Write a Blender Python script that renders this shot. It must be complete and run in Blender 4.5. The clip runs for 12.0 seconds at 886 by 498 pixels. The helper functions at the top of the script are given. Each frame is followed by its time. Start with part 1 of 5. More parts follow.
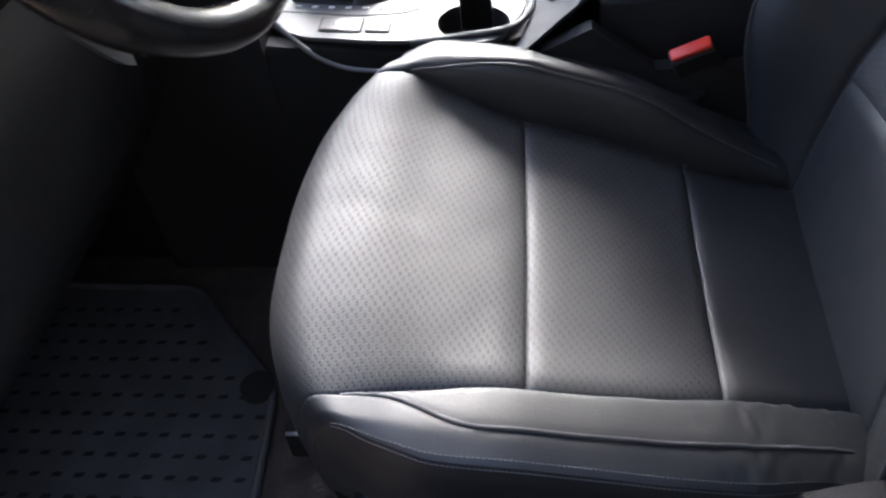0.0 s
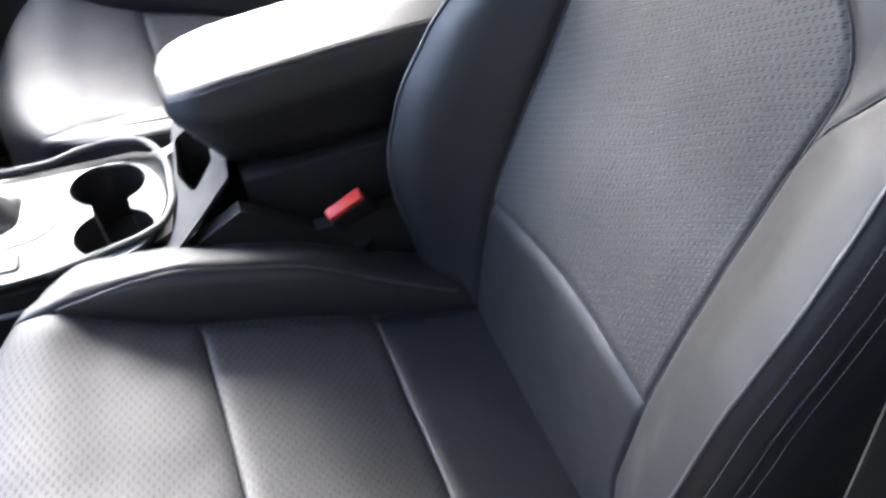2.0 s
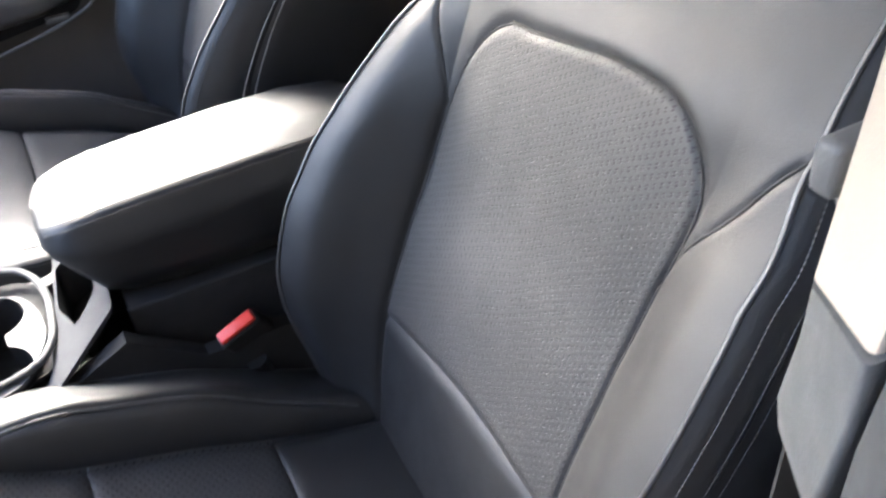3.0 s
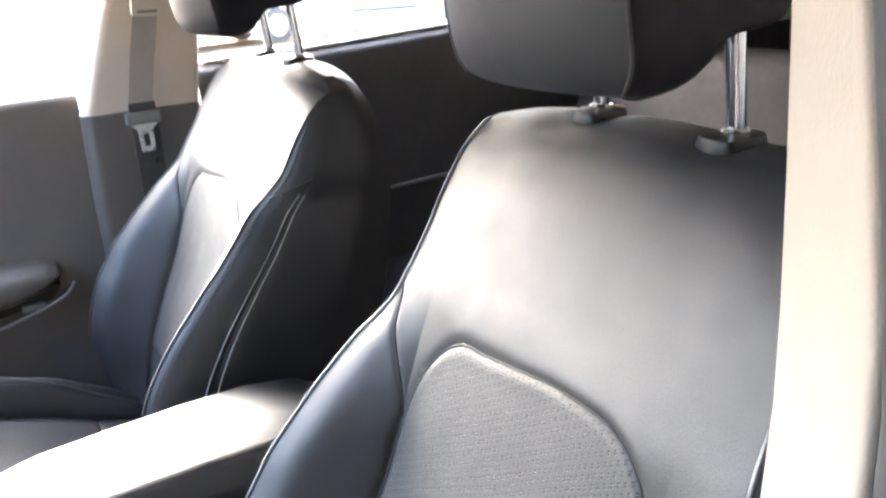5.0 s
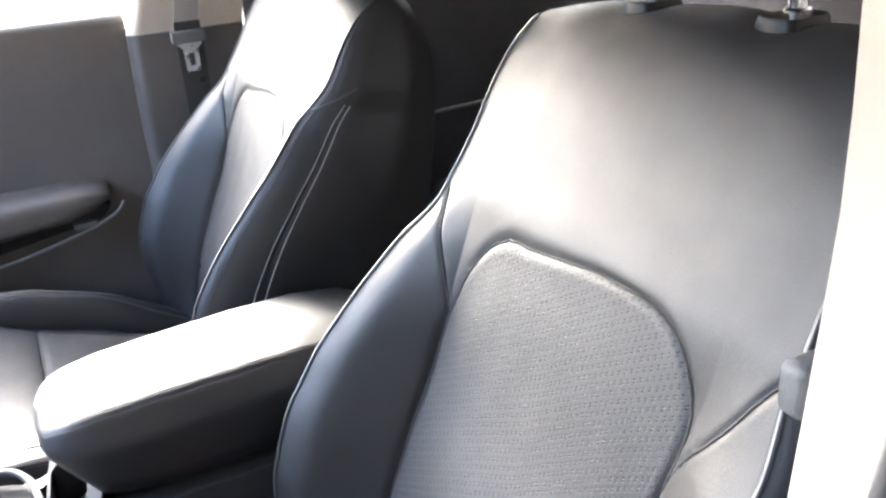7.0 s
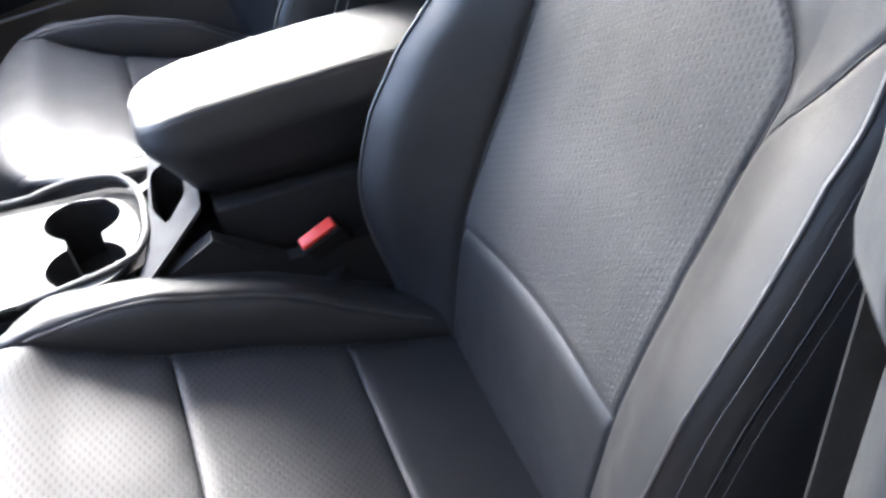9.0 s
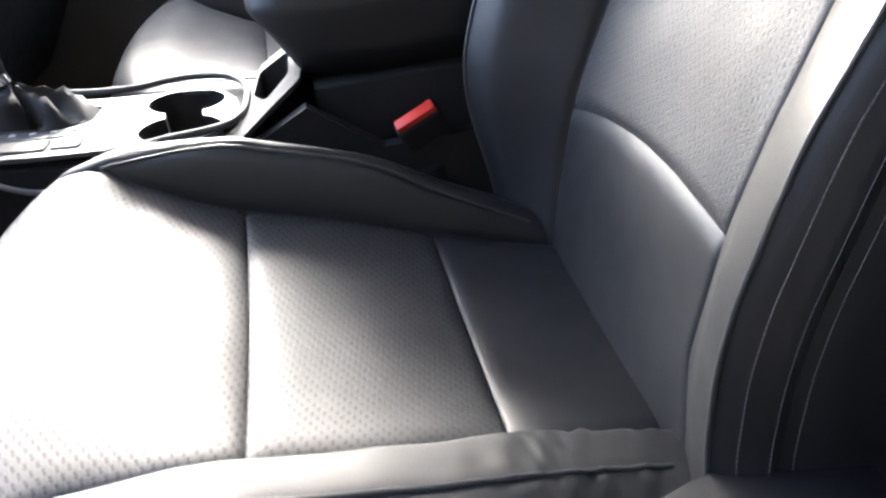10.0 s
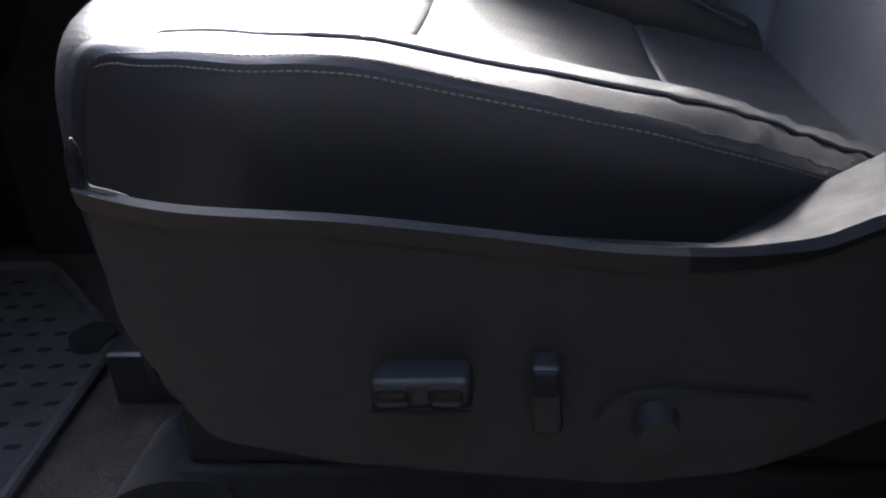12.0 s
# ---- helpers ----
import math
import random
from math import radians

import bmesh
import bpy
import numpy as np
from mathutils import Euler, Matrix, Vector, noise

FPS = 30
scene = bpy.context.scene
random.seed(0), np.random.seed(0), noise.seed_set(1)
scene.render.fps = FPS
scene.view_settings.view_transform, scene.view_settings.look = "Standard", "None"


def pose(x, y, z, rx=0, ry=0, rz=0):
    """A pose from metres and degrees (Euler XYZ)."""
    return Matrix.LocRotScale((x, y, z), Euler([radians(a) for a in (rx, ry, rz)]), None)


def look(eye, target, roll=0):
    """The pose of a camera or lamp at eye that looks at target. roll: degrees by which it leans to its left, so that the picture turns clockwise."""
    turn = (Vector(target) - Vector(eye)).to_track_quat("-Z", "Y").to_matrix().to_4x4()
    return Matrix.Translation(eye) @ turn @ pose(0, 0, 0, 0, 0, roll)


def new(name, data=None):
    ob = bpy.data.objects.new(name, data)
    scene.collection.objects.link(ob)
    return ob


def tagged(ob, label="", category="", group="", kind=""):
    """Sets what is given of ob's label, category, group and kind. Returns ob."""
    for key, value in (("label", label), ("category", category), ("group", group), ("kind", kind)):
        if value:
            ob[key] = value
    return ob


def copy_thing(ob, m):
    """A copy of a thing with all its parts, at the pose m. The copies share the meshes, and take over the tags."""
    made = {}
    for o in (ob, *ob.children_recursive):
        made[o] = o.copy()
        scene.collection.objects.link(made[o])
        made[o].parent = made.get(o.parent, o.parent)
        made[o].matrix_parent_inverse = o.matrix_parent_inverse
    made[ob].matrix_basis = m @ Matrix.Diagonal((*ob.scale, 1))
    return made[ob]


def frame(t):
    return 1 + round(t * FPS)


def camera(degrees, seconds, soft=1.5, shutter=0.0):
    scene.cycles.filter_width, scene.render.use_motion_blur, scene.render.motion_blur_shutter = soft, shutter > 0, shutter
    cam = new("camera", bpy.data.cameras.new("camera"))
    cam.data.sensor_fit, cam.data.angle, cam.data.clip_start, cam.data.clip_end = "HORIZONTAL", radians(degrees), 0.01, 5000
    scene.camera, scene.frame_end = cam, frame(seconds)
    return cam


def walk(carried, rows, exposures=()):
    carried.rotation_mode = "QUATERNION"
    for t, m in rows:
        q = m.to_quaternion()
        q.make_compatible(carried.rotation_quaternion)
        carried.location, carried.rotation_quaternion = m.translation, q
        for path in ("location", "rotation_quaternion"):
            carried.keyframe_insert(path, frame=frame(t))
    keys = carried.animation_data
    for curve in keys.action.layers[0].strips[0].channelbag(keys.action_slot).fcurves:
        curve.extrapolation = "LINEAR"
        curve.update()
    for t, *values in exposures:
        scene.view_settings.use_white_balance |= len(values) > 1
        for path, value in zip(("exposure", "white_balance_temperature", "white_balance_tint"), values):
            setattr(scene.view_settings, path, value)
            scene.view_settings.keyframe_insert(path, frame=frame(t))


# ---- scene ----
cam = camera(56.2, 12.0, soft=2.3, shutter=0.5)

PATH = [
    (0, (-0.24, -0.544, 0.618), (-0.519, 0.852, -0.787), -8.3),
    (0.5, (-0.234, -0.519, 0.63), (-0.404, 0.867, -0.802), -9.1),
    (1, (-0.238, -0.491, 0.648), (-0.188, 0.908, -0.78), -7.6),
    (1.5, (-0.212, -0.474, 0.657), (0.006, 0.939, -0.741), -8.0),
    (2, (-0.191, -0.452, 0.668), (0.203, 0.982, -0.669), -7.4),
    (2.5, (-0.171, -0.438, 0.676), (0.351, 1.002, -0.61), -7.0),
    (3, (-0.158, -0.44, 0.691), (0.48, 1.018, -0.52), -6.1),
    (3.2, (-0.154, -0.44, 0.698), (0.519, 1.028, -0.482), -6.0),
    (4.8, (-0.136, -0.444, 0.736), (0.726, 1.21, 0.015), -4.0),
    (5, (-0.141, -0.448, 0.741), (0.731, 1.221, 0.067), -4.1),
    (5.5, (-0.146, -0.458, 0.746), (0.744, 1.245, 0.192), -3.5),
    (6, (-0.146, -0.459, 0.737), (0.734, 1.273, 0.26), -3.6),
    (6.5, (-0.15, -0.452, 0.705), (0.666, 1.251, 0.046), -4.0),
    (6.7, (-0.151, -0.453, 0.704), (0.638, 1.235, -0.022), -4.4),
    (8.5, (-0.18, -0.471, 0.677), (0.403, 1.099, -0.416), -6.2),
    (9, (-0.171, -0.476, 0.643), (0.258, 1.031, -0.6), -8.2),
    (9.5, (-0.176, -0.522, 0.535), (0.083, 1.09, -0.621), -8.2),
    (10, (-0.178, -0.54, 0.4), (0.014, 1.203, -0.562), -7.9),
    (10.5, (-0.195, -0.545, 0.277), (-0.033, 1.295, -0.491), -5.8),
    (11, (-0.215, -0.584, 0.178), (-0.266, 1.289, -0.522), -2.5),
    (11.5, (-0.207, -0.597, 0.166), (-0.427, 1.229, -0.621), -4.1),
    (12, (-0.197, -0.6, 0.168), (-0.427, 1.2, -0.673), -4.7),
]
walk(cam, [(t, look(e, g, r)) for t, e, g, r in PATH], [(0, 4.0, 5450, 10), (1.5, 4.43, 5350, 10), (3, 4.92, 5800, 9), (5, 5.42, 5850, 9), (6.5, 5.42, 5850, 9), (9, 4.88, 5500, 9), (10.5, 4.55, 5750, 8), (11.2, 4.45, 5600, 10), (12, 4.35, 5500, 11)])

# ---------------------------------------------------------------- world and light
SUN_HEIGHT, SUN_SIDE = 33, 7
world = bpy.data.worlds.new("daylight")
scene.world = world
world.use_nodes = True
wn = world.node_tree
sky = wn.nodes.new("ShaderNodeTexSky")
sky.sky_type, sky.sun_disc = "NISHITA", False
sky.sun_elevation, sky.sun_rotation = radians(SUN_HEIGHT), radians(360 - SUN_SIDE)
sky.air_density, sky.dust_density, sky.ozone_density = 1.0, 8.0, 1.0
wn.links.new(sky.outputs[0], wn.nodes["Background"].inputs[0])
wn.nodes["Background"].inputs[1].default_value = 0.15

sun = new("sun", bpy.data.lights.new("sun", "SUN"))
sun.data.energy, sun.data.angle, sun.data.color = 0.42, radians(24), (1.0, 0.985, 0.97)
sun.matrix_basis = look((-math.sin(radians(SUN_SIDE)) / math.tan(radians(SUN_HEIGHT)), math.cos(radians(SUN_SIDE)) / math.tan(radians(SUN_HEIGHT)), 1), (0, 0, 0))


# ---------------------------------------------------------------- materials
def material(name, colour, rough=0.5, metal=0.0, spec=0.5, grain=0.0, grain_scale=900.0, vary=0.12, vary_scale=6.0, rough_vary=0.08,
             coat=0.0, transmission=0.0, bump_mid=0.0, mid_scale=60.0):
    m = bpy.data.materials.new(name)
    m.use_nodes = True
    nt = m.node_tree
    b = nt.nodes["Principled BSDF"]
    b.inputs["Metallic"].default_value = metal
    b.inputs["Specular IOR Level"].default_value = spec
    b.inputs["Coat Weight"].default_value = coat
    b.inputs["Coat Roughness"].default_value = 0.15
    b.inputs["Transmission Weight"].default_value = transmission
    tc = nt.nodes.new("ShaderNodeTexCoord")
    big = nt.nodes.new("ShaderNodeTexNoise")
    big.inputs["Scale"].default_value, big.inputs["Detail"].default_value = vary_scale, 5
    nt.links.new(tc.outputs["Object"], big.inputs["Vector"])
    ramp = nt.nodes.new("ShaderNodeMapRange")
    ramp.inputs["From Min"].default_value, ramp.inputs["From Max"].default_value = 0.3, 0.7
    ramp.inputs["To Min"].default_value, ramp.inputs["To Max"].default_value = 1 - vary, 1 + vary
    nt.links.new(big.outputs["Fac"], ramp.inputs["Value"])
    mul = nt.nodes.new("ShaderNodeVectorMath")
    mul.operation = "SCALE"
    mul.inputs[0].default_value = colour
    nt.links.new(ramp.outputs[0], mul.inputs["Scale"])
    nt.links.new(mul.outputs[0], b.inputs["Base Color"])
    fine = nt.nodes.new("ShaderNodeTexNoise")
    fine.inputs["Scale"].default_value, fine.inputs["Detail"].default_value = mid_scale, 4
    nt.links.new(tc.outputs["Object"], fine.inputs["Vector"])
    rr = nt.nodes.new("ShaderNodeMapRange")
    rr.inputs["From Min"].default_value, rr.inputs["From Max"].default_value = 0.3, 0.7
    rr.inputs["To Min"].default_value, rr.inputs["To Max"].default_value = max(rough - rough_vary, 0.02), min(rough + rough_vary, 1)
    nt.links.new(fine.outputs["Fac"], rr.inputs["Value"])
    nt.links.new(rr.outputs[0], b.inputs["Roughness"])
    last = None
    if grain:
        cells = nt.nodes.new("ShaderNodeTexVoronoi")
        cells.inputs["Scale"].default_value = grain_scale
        nt.links.new(tc.outputs["Object"], cells.inputs["Vector"])
        bump = nt.nodes.new("ShaderNodeBump")
        bump.inputs["Strength"].default_value, bump.inputs["Distance"].default_value = grain, 0.0006
        nt.links.new(cells.outputs["Distance"], bump.inputs["Height"])
        last = bump
    if bump_mid:
        soft = nt.nodes.new("ShaderNodeBump")
        soft.inputs["Strength"].default_value, soft.inputs["Distance"].default_value = bump_mid, 0.004
        nt.links.new(fine.outputs["Fac"], soft.inputs["Height"])
        if last:
            nt.links.new(last.outputs[0], soft.inputs["Normal"])
        last = soft
    if last:
        nt.links.new(last.outputs[0], b.inputs["Normal"])
    return m


def perforate(m, turn):
    """Pairs of slanted punch marks in staggered columns, laid along the UV map in metres; turn: their slant in degrees."""
    nt = m.node_tree
    b = nt.nodes["Principled BSDF"]
    uv = nt.nodes.new("ShaderNodeUVMap")
    sep = nt.nodes.new("ShaderNodeSeparateXYZ")
    nt.links.new(uv.outputs[0], sep.inputs[0])

    def op(kind, a, c=None):
        n = nt.nodes.new("ShaderNodeMath")
        n.operation = kind
        for i, v in enumerate((a, c)):
            if v is None:
                continue
            if isinstance(v, (int, float)):
                n.inputs[i].default_value = v
            else:
                nt.links.new(v, n.inputs[i])
        return n.outputs[0]

    wide, high = 5.3, 8.0
    x = op("DIVIDE", sep.outputs[0], wide / 1000)
    y = op("ADD", op("DIVIDE", sep.outputs[1], high / 1000), op("MULTIPLY", op("FLOOR", x), 0.4))
    dx = op("MULTIPLY", op("SUBTRACT", op("FRACT", x), 0.5), wide)
    dy = op("MULTIPLY", op("SUBTRACT", op("FRACT", y), 0.5), high)
    c, s = math.cos(radians(turn)), math.sin(radians(turn))
    along = op("ADD", op("MULTIPLY", dx, c), op("MULTIPLY", dy, s))
    across = op("SUBTRACT", op("MULTIPLY", dy, c), op("MULTIPLY", dx, s))
    marks = []
    for off in (-1.12, 1.12):
        marks.append(op("ADD", op("POWER", op("ABSOLUTE", op("DIVIDE", op("ADD", along, off * .35), 1.65)), 2.0), op("POWER", op("ABSOLUTE", op("DIVIDE", op("SUBTRACT", across, off), 0.55)), 2.0)))
    hole = nt.nodes.new("ShaderNodeMapRange")
    hole.inputs["From Min"].default_value, hole.inputs["From Max"].default_value = 0.5, 1.3
    hole.inputs["To Min"].default_value, hole.inputs["To Max"].default_value = 0.0, 1.0
    nt.links.new(op("MINIMUM", *marks), hole.inputs["Value"])
    old = b.inputs["Base Color"].links[0].from_socket
    mix = nt.nodes.new("ShaderNodeMix")
    mix.data_type = "RGBA"
    mix.inputs[6].default_value = (0.008, 0.008, 0.0088, 1)
    nt.links.new(old, mix.inputs[7])
    nt.links.new(hole.outputs[0], mix.inputs[0])
    nt.links.new(mix.outputs[2], b.inputs["Base Color"])
    nt.links.new(op("MULTIPLY", op("ADD", op("MULTIPLY", hole.outputs[0], 0.65), 0.35), b.inputs["Specular IOR Level"].default_value), b.inputs["Specular IOR Level"])
    bump = nt.nodes.new("ShaderNodeBump")
    bump.inputs["Strength"].default_value, bump.inputs["Distance"].default_value = 0.6, 0.0006
    nt.links.new(hole.outputs[0], bump.inputs["Height"])
    if b.inputs["Normal"].links:
        nt.links.new(b.inputs["Normal"].links[0].from_socket, bump.inputs["Normal"])
    nt.links.new(bump.outputs[0], b.inputs["Normal"])
    return m


LEATHER = material("black_leather", (0.0115, 0.0121, 0.0140), 0.51, spec=0.60, grain=0.25, grain_scale=1100, bump_mid=0.05, mid_scale=45, rough_vary=0.03)
PERFORATED, PERFORATED_BACK = (perforate(material(name, (0.033, 0.033, 0.0345), 0.54, spec=0.50, grain=0.2, grain_scale=1100, bump_mid=0.05, mid_scale=40, rough_vary=0.03), turn)
                               for name, turn in (("perforated_leather", 63), ("perforated_back_leather", 145)))
MATTE_BLACK = material("matte_black_plastic", (0.019, 0.019, 0.020), 0.8, spec=0.14, grain=0.4, grain_scale=500)
BOOT = material("boot_leather", (0.014, 0.014, 0.015), 0.48, spec=0.40, grain=0.3, grain_scale=700)
PIPING = material("piping_leather", (0.040, 0.041, 0.044), 0.40, spec=0.75)
THREAD = material("grey_thread", (0.13, 0.128, 0.126), 0.7)
PALE_THREAD = material("pale_thread", (0.45, 0.445, 0.44), 0.7)
DARK_THREAD = material("dark_thread", (0.025, 0.025, 0.026), 0.7)
BLACK_PLASTIC = material("black_plastic", (0.011, 0.011, 0.0115), 0.50, spec=0.35, grain=0.15, grain_scale=1000)
SATIN_PLASTIC = material("satin_grey_plastic", (0.15, 0.155, 0.165), 0.38, grain=0.2, grain_scale=900)
LIP_PLASTIC = material("satin_dark_plastic", (0.010, 0.010, 0.0112), 0.62, spec=0.10, grain=0.2, grain_scale=900)
SILVER = material("silver_painted_plastic", (0.070, 0.072, 0.077), 0.55, metal=0.10, spec=0.3, vary=0.04, rough_vary=0.02)
CHROME = material("chrome", (0.75, 0.75, 0.76), 0.12, metal=1.0, vary=0.03, rough_vary=0.04)
STEEL = material("brushed_steel", (0.55, 0.55, 0.55), 0.3, metal=1.0)
RED = material("red_plastic", (0.72, 0.045, 0.03), 0.4, vary=0.06)
CREAM = material("cream_plastic_trim", (0.48, 0.425, 0.350), 0.55, vary=0.04, grain=0.2, grain_scale=700)
GREY_TRIM = material("grey_plastic_trim", (0.120, 0.124, 0.126), 0.5, vary=0.06, grain=0.3, grain_scale=700)
GLOSS_BLACK = material("gloss_black_plastic", (0.008, 0.008, 0.008), 0.34, spec=0.15, vary=0.05, rough_vary=0.04)
SEAL = material("rubber_seal", (0.06, 0.063, 0.065), 0.6, vary=0.2)
CARPET = material("carpet", (0.055, 0.047, 0.042), 0.95, spec=0.1, grain=1.0, grain_scale=350, vary=0.3, vary_scale=30, bump_mid=0.6, mid_scale=220)
RUBBER = material("grey_rubber_mat", (0.060, 0.060, 0.061), 0.6, spec=0.3, grain=0.3, grain_scale=500, vary=0.25, vary_scale=14)
# darker than the mat: the shade inside its pits, put into the colour
PIT_SHADE = material("pit_shade_rubber", (0.022, 0.022, 0.023), 0.8, spec=0.1)
DOOR_TRIM = material("dark_door_trim", (0.080, 0.074, 0.068), 0.5, grain=0.4, grain_scale=500)
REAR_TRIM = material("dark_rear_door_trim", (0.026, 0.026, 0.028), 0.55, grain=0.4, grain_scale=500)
HEADLINER = material("grey_headliner", (0.70, 0.68, 0.65), 0.95, spec=0.1, vary=0.05)
REAR_LEATHER = material("rear_seat_leather", (0.0085, 0.0078, 0.0098), 0.8, spec=0.1, grain=0.25, grain_scale=900)
BELT = material("seat_belt_webbing", (0.035, 0.034, 0.033), 0.8, grain=0.6, grain_scale=900)

GREY_BELT = material("grey_belt_webbing", (0.27, 0.25, 0.225), 0.85, grain=0.5, grain_scale=900)
HEADREST_SIDE = material("headrest_side_dull", (0.0105, 0.0096, 0.0115), 0.65, spec=0.2, grain=0.25, grain_scale=900)
SATIN_SILVER = material("silver_button_plastic", (0.034, 0.035, 0.038), 0.42, spec=0.30, vary=0.04)
SILVER_GREY = material("grey_silver_plastic", (0.036, 0.038, 0.043), 0.70, spec=0.18, vary=0.05)
WHITE_MARK = material("white_print", (0.8, 0.8, 0.8), 0.5, vary=0.02)
GREEN_MARK = material("green_print", (0.05, 0.4, 0.2), 0.5, vary=0.02)
WHEEL_LEATHER = material("worn_wheel_leather", (0.015, 0.013, 0.0115), 0.25, spec=0.5, grain=0.1, grain_scale=900, rough_vary=0.03)
WHITE_PAINT = material("white_car_paint", (0.80, 0.80, 0.79), 0.3, coat=0.6, vary=0.02)
SILVER_PAINT = material("pale_silver_paint", (0.62, 0.58, 0.52), 0.3, metal=0.3, coat=0.6, vary=0.03)


def thin_glass(name, tint):
    """A thin flat pane: straight view through, with a mirror-like gloss that grows at grazing angles."""
    m = bpy.data.materials.new(name)
    m.use_nodes = True
    nt = m.node_tree
    out = nt.nodes["Material Output"]
    see, gloss = nt.nodes.new("ShaderNodeBsdfTransparent"), nt.nodes.new("ShaderNodeBsdfGlossy")
    see.inputs["Color"].default_value = (*tint, 1)
    gloss.inputs["Roughness"].default_value = 0.02
    fres, mix = nt.nodes.new("ShaderNodeFresnel"), nt.nodes.new("ShaderNodeMixShader")
    nt.links.new(fres.outputs[0], mix.inputs[0])
    nt.links.new(see.outputs[0], mix.inputs[1])
    nt.links.new(gloss.outputs[0], mix.inputs[2])
    nt.links.new(mix.outputs[0], out.inputs["Surface"])
    return m


GLASS = thin_glass("clear_glass", (0.95, 0.96, 0.96))
TINTED_GLASS = thin_glass("tinted_glass", (0.80, 0.80, 0.79))
DARK_GLASS = material("car_glass", (0.48, 0.50, 0.50), 0.06, spec=0.6, vary=0.05)
PAVING = material("tan_paving", (0.30, 0.215, 0.14), 0.9, vary=0.18, vary_scale=0.7, bump_mid=0.4, mid_scale=25)
# near black, for the added walls that block light out of view
SHADE_WALL = material("shade_wall", (0.016, 0.016, 0.016), 0.9, vary=0.15, vary_scale=1.5)
BARK = material("tan_bark", (0.09, 0.055, 0.03), 0.9, vary=0.25, vary_scale=20)
DRY_LEAF = material("dry_leaf", (0.42, 0.25, 0.10), 0.8, vary=0.3)
RENDER_WALL = material("pale_render", (0.74, 0.72, 0.68), 0.9, vary=0.06, vary_scale=0.6, bump_mid=0.3, mid_scale=40)


# ---------------------------------------------------------------- helpers
def mesh_of(name, verts, faces, mat, smooth=True, uvs=None):
    me = bpy.data.meshes.new(name)
    me.from_pydata([tuple(v) for v in verts], [], [tuple(int(i) for i in f) for f in faces])
    if uvs is not None:
        layer = me.uv_layers.new(name="UVMap")
        idx = np.empty(len(me.loops), dtype=np.int32)
        me.loops.foreach_get("vertex_index", idx)
        layer.data.foreach_set("uv", np.asarray(uvs, dtype=np.float32)[idx].ravel())
    me.materials.append(mat)
    if smooth:
        me.polygons.foreach_set("use_smooth", [True] * len(me.polygons))
    me.update()
    return me


def thing(name, label, category, at=(0, 0, 0), group="", kind=""):
    ob = new(name)
    ob.empty_display_size = 0.05
    ob.location = at
    return tagged(ob, label, category, group, kind)


def child(name, me, parent, label="", kind=""):
    ob = new(name, me)
    ob.parent = parent
    return tagged(ob, label, "", "", kind)


def bm_mesh(name, bm, mat, smooth=True, angle=35):
    bmesh.ops.recalc_face_normals(bm, faces=bm.faces)
    for f in bm.faces:
        f.smooth = smooth
    if smooth:
        for e in bm.edges:
            if len(e.link_faces) == 2 and e.calc_face_angle(0) > radians(angle):
                e.smooth = False
    me = bpy.data.meshes.new(name)
    bm.to_mesh(me)
    bm.free()
    me.materials.append(mat)
    return me


def part(name, bm, mat, parent, label="", smooth=True):
    return child(name, bm_mesh(name, bm, mat, smooth), parent, label)


def box_bm(lo, hi, bevel=0.0, segs=3):
    bm = bmesh.new()
    bmesh.ops.create_cube(bm, size=1)
    lo, hi = Vector(lo), Vector(hi)
    for v in bm.verts:
        v.co = Vector(((lo[i] + hi[i]) / 2 + v.co[i] * (hi[i] - lo[i]) for i in range(3)))
    if bevel:
        bmesh.ops.bevel(bm, geom=list(bm.edges), offset=bevel, segments=segs, affect="EDGES", profile=0.5)
    return bm


def loft_bm(rings, close=True, caps=True):
    """Rings of equally many points, skinned one to the next."""
    bm = bmesh.new()
    rows = [[bm.verts.new(p) for p in ring] for ring in rings]
    n = len(rows[0])
    for a, b in zip(rows, rows[1:]):
        for i in range(n if close else n - 1):
            j = (i + 1) % n
            bm.faces.new((a[i], a[j], b[j], b[i]))
    if caps and close:
        bm.faces.new(list(reversed(rows[0])))
        bm.faces.new(rows[-1])
    return bm


def prism_bm(outline, axis, a, b, bevel=0.0, segs=2):
    """A flat outline (two coordinates) pushed from a to b along an axis."""
    def place(p, d):
        return {"x": (d, p[0], p[1]), "y": (p[0], d, p[1]), "z": (p[0], p[1], d)}[axis]
    bm = loft_bm([[place(p, a) for p in outline], [place(p, b) for p in outline]])
    if bevel:
        bmesh.ops.bevel(bm, geom=[e for e in bm.edges if len(e.link_faces) == 2 and e.calc_face_angle(0) > 0.5],
                        offset=bevel, segments=segs, affect="EDGES", profile=0.5)
    return bm


def rounded(outline, r, n=5):
    """A closed outline with its corners rounded."""
    out, k = [], len(outline)
    for i in range(k):
        p, c, q = (Vector(outline[(i + d) % k]) for d in (-1, 0, 1))
        a, b = (p - c), (q - c)
        ra = min(r, a.length * 0.45, b.length * 0.45)
        s, e = c + a.normalized() * ra, c + b.normalized() * ra
        for j in range(n + 1):
            t = j / n
            out.append(tuple(s * (1 - t) ** 2 + c * 2 * t * (1 - t) + e * t * t))
    return out


def spline(pts):
    """A smooth curve through the points by chord length: (function of length, lengths at the points)."""
    pts = np.asarray(pts, float)
    d = np.r_[0, np.cumsum(np.linalg.norm(np.diff(pts, axis=0), axis=1))]
    return herm(d, pts), d


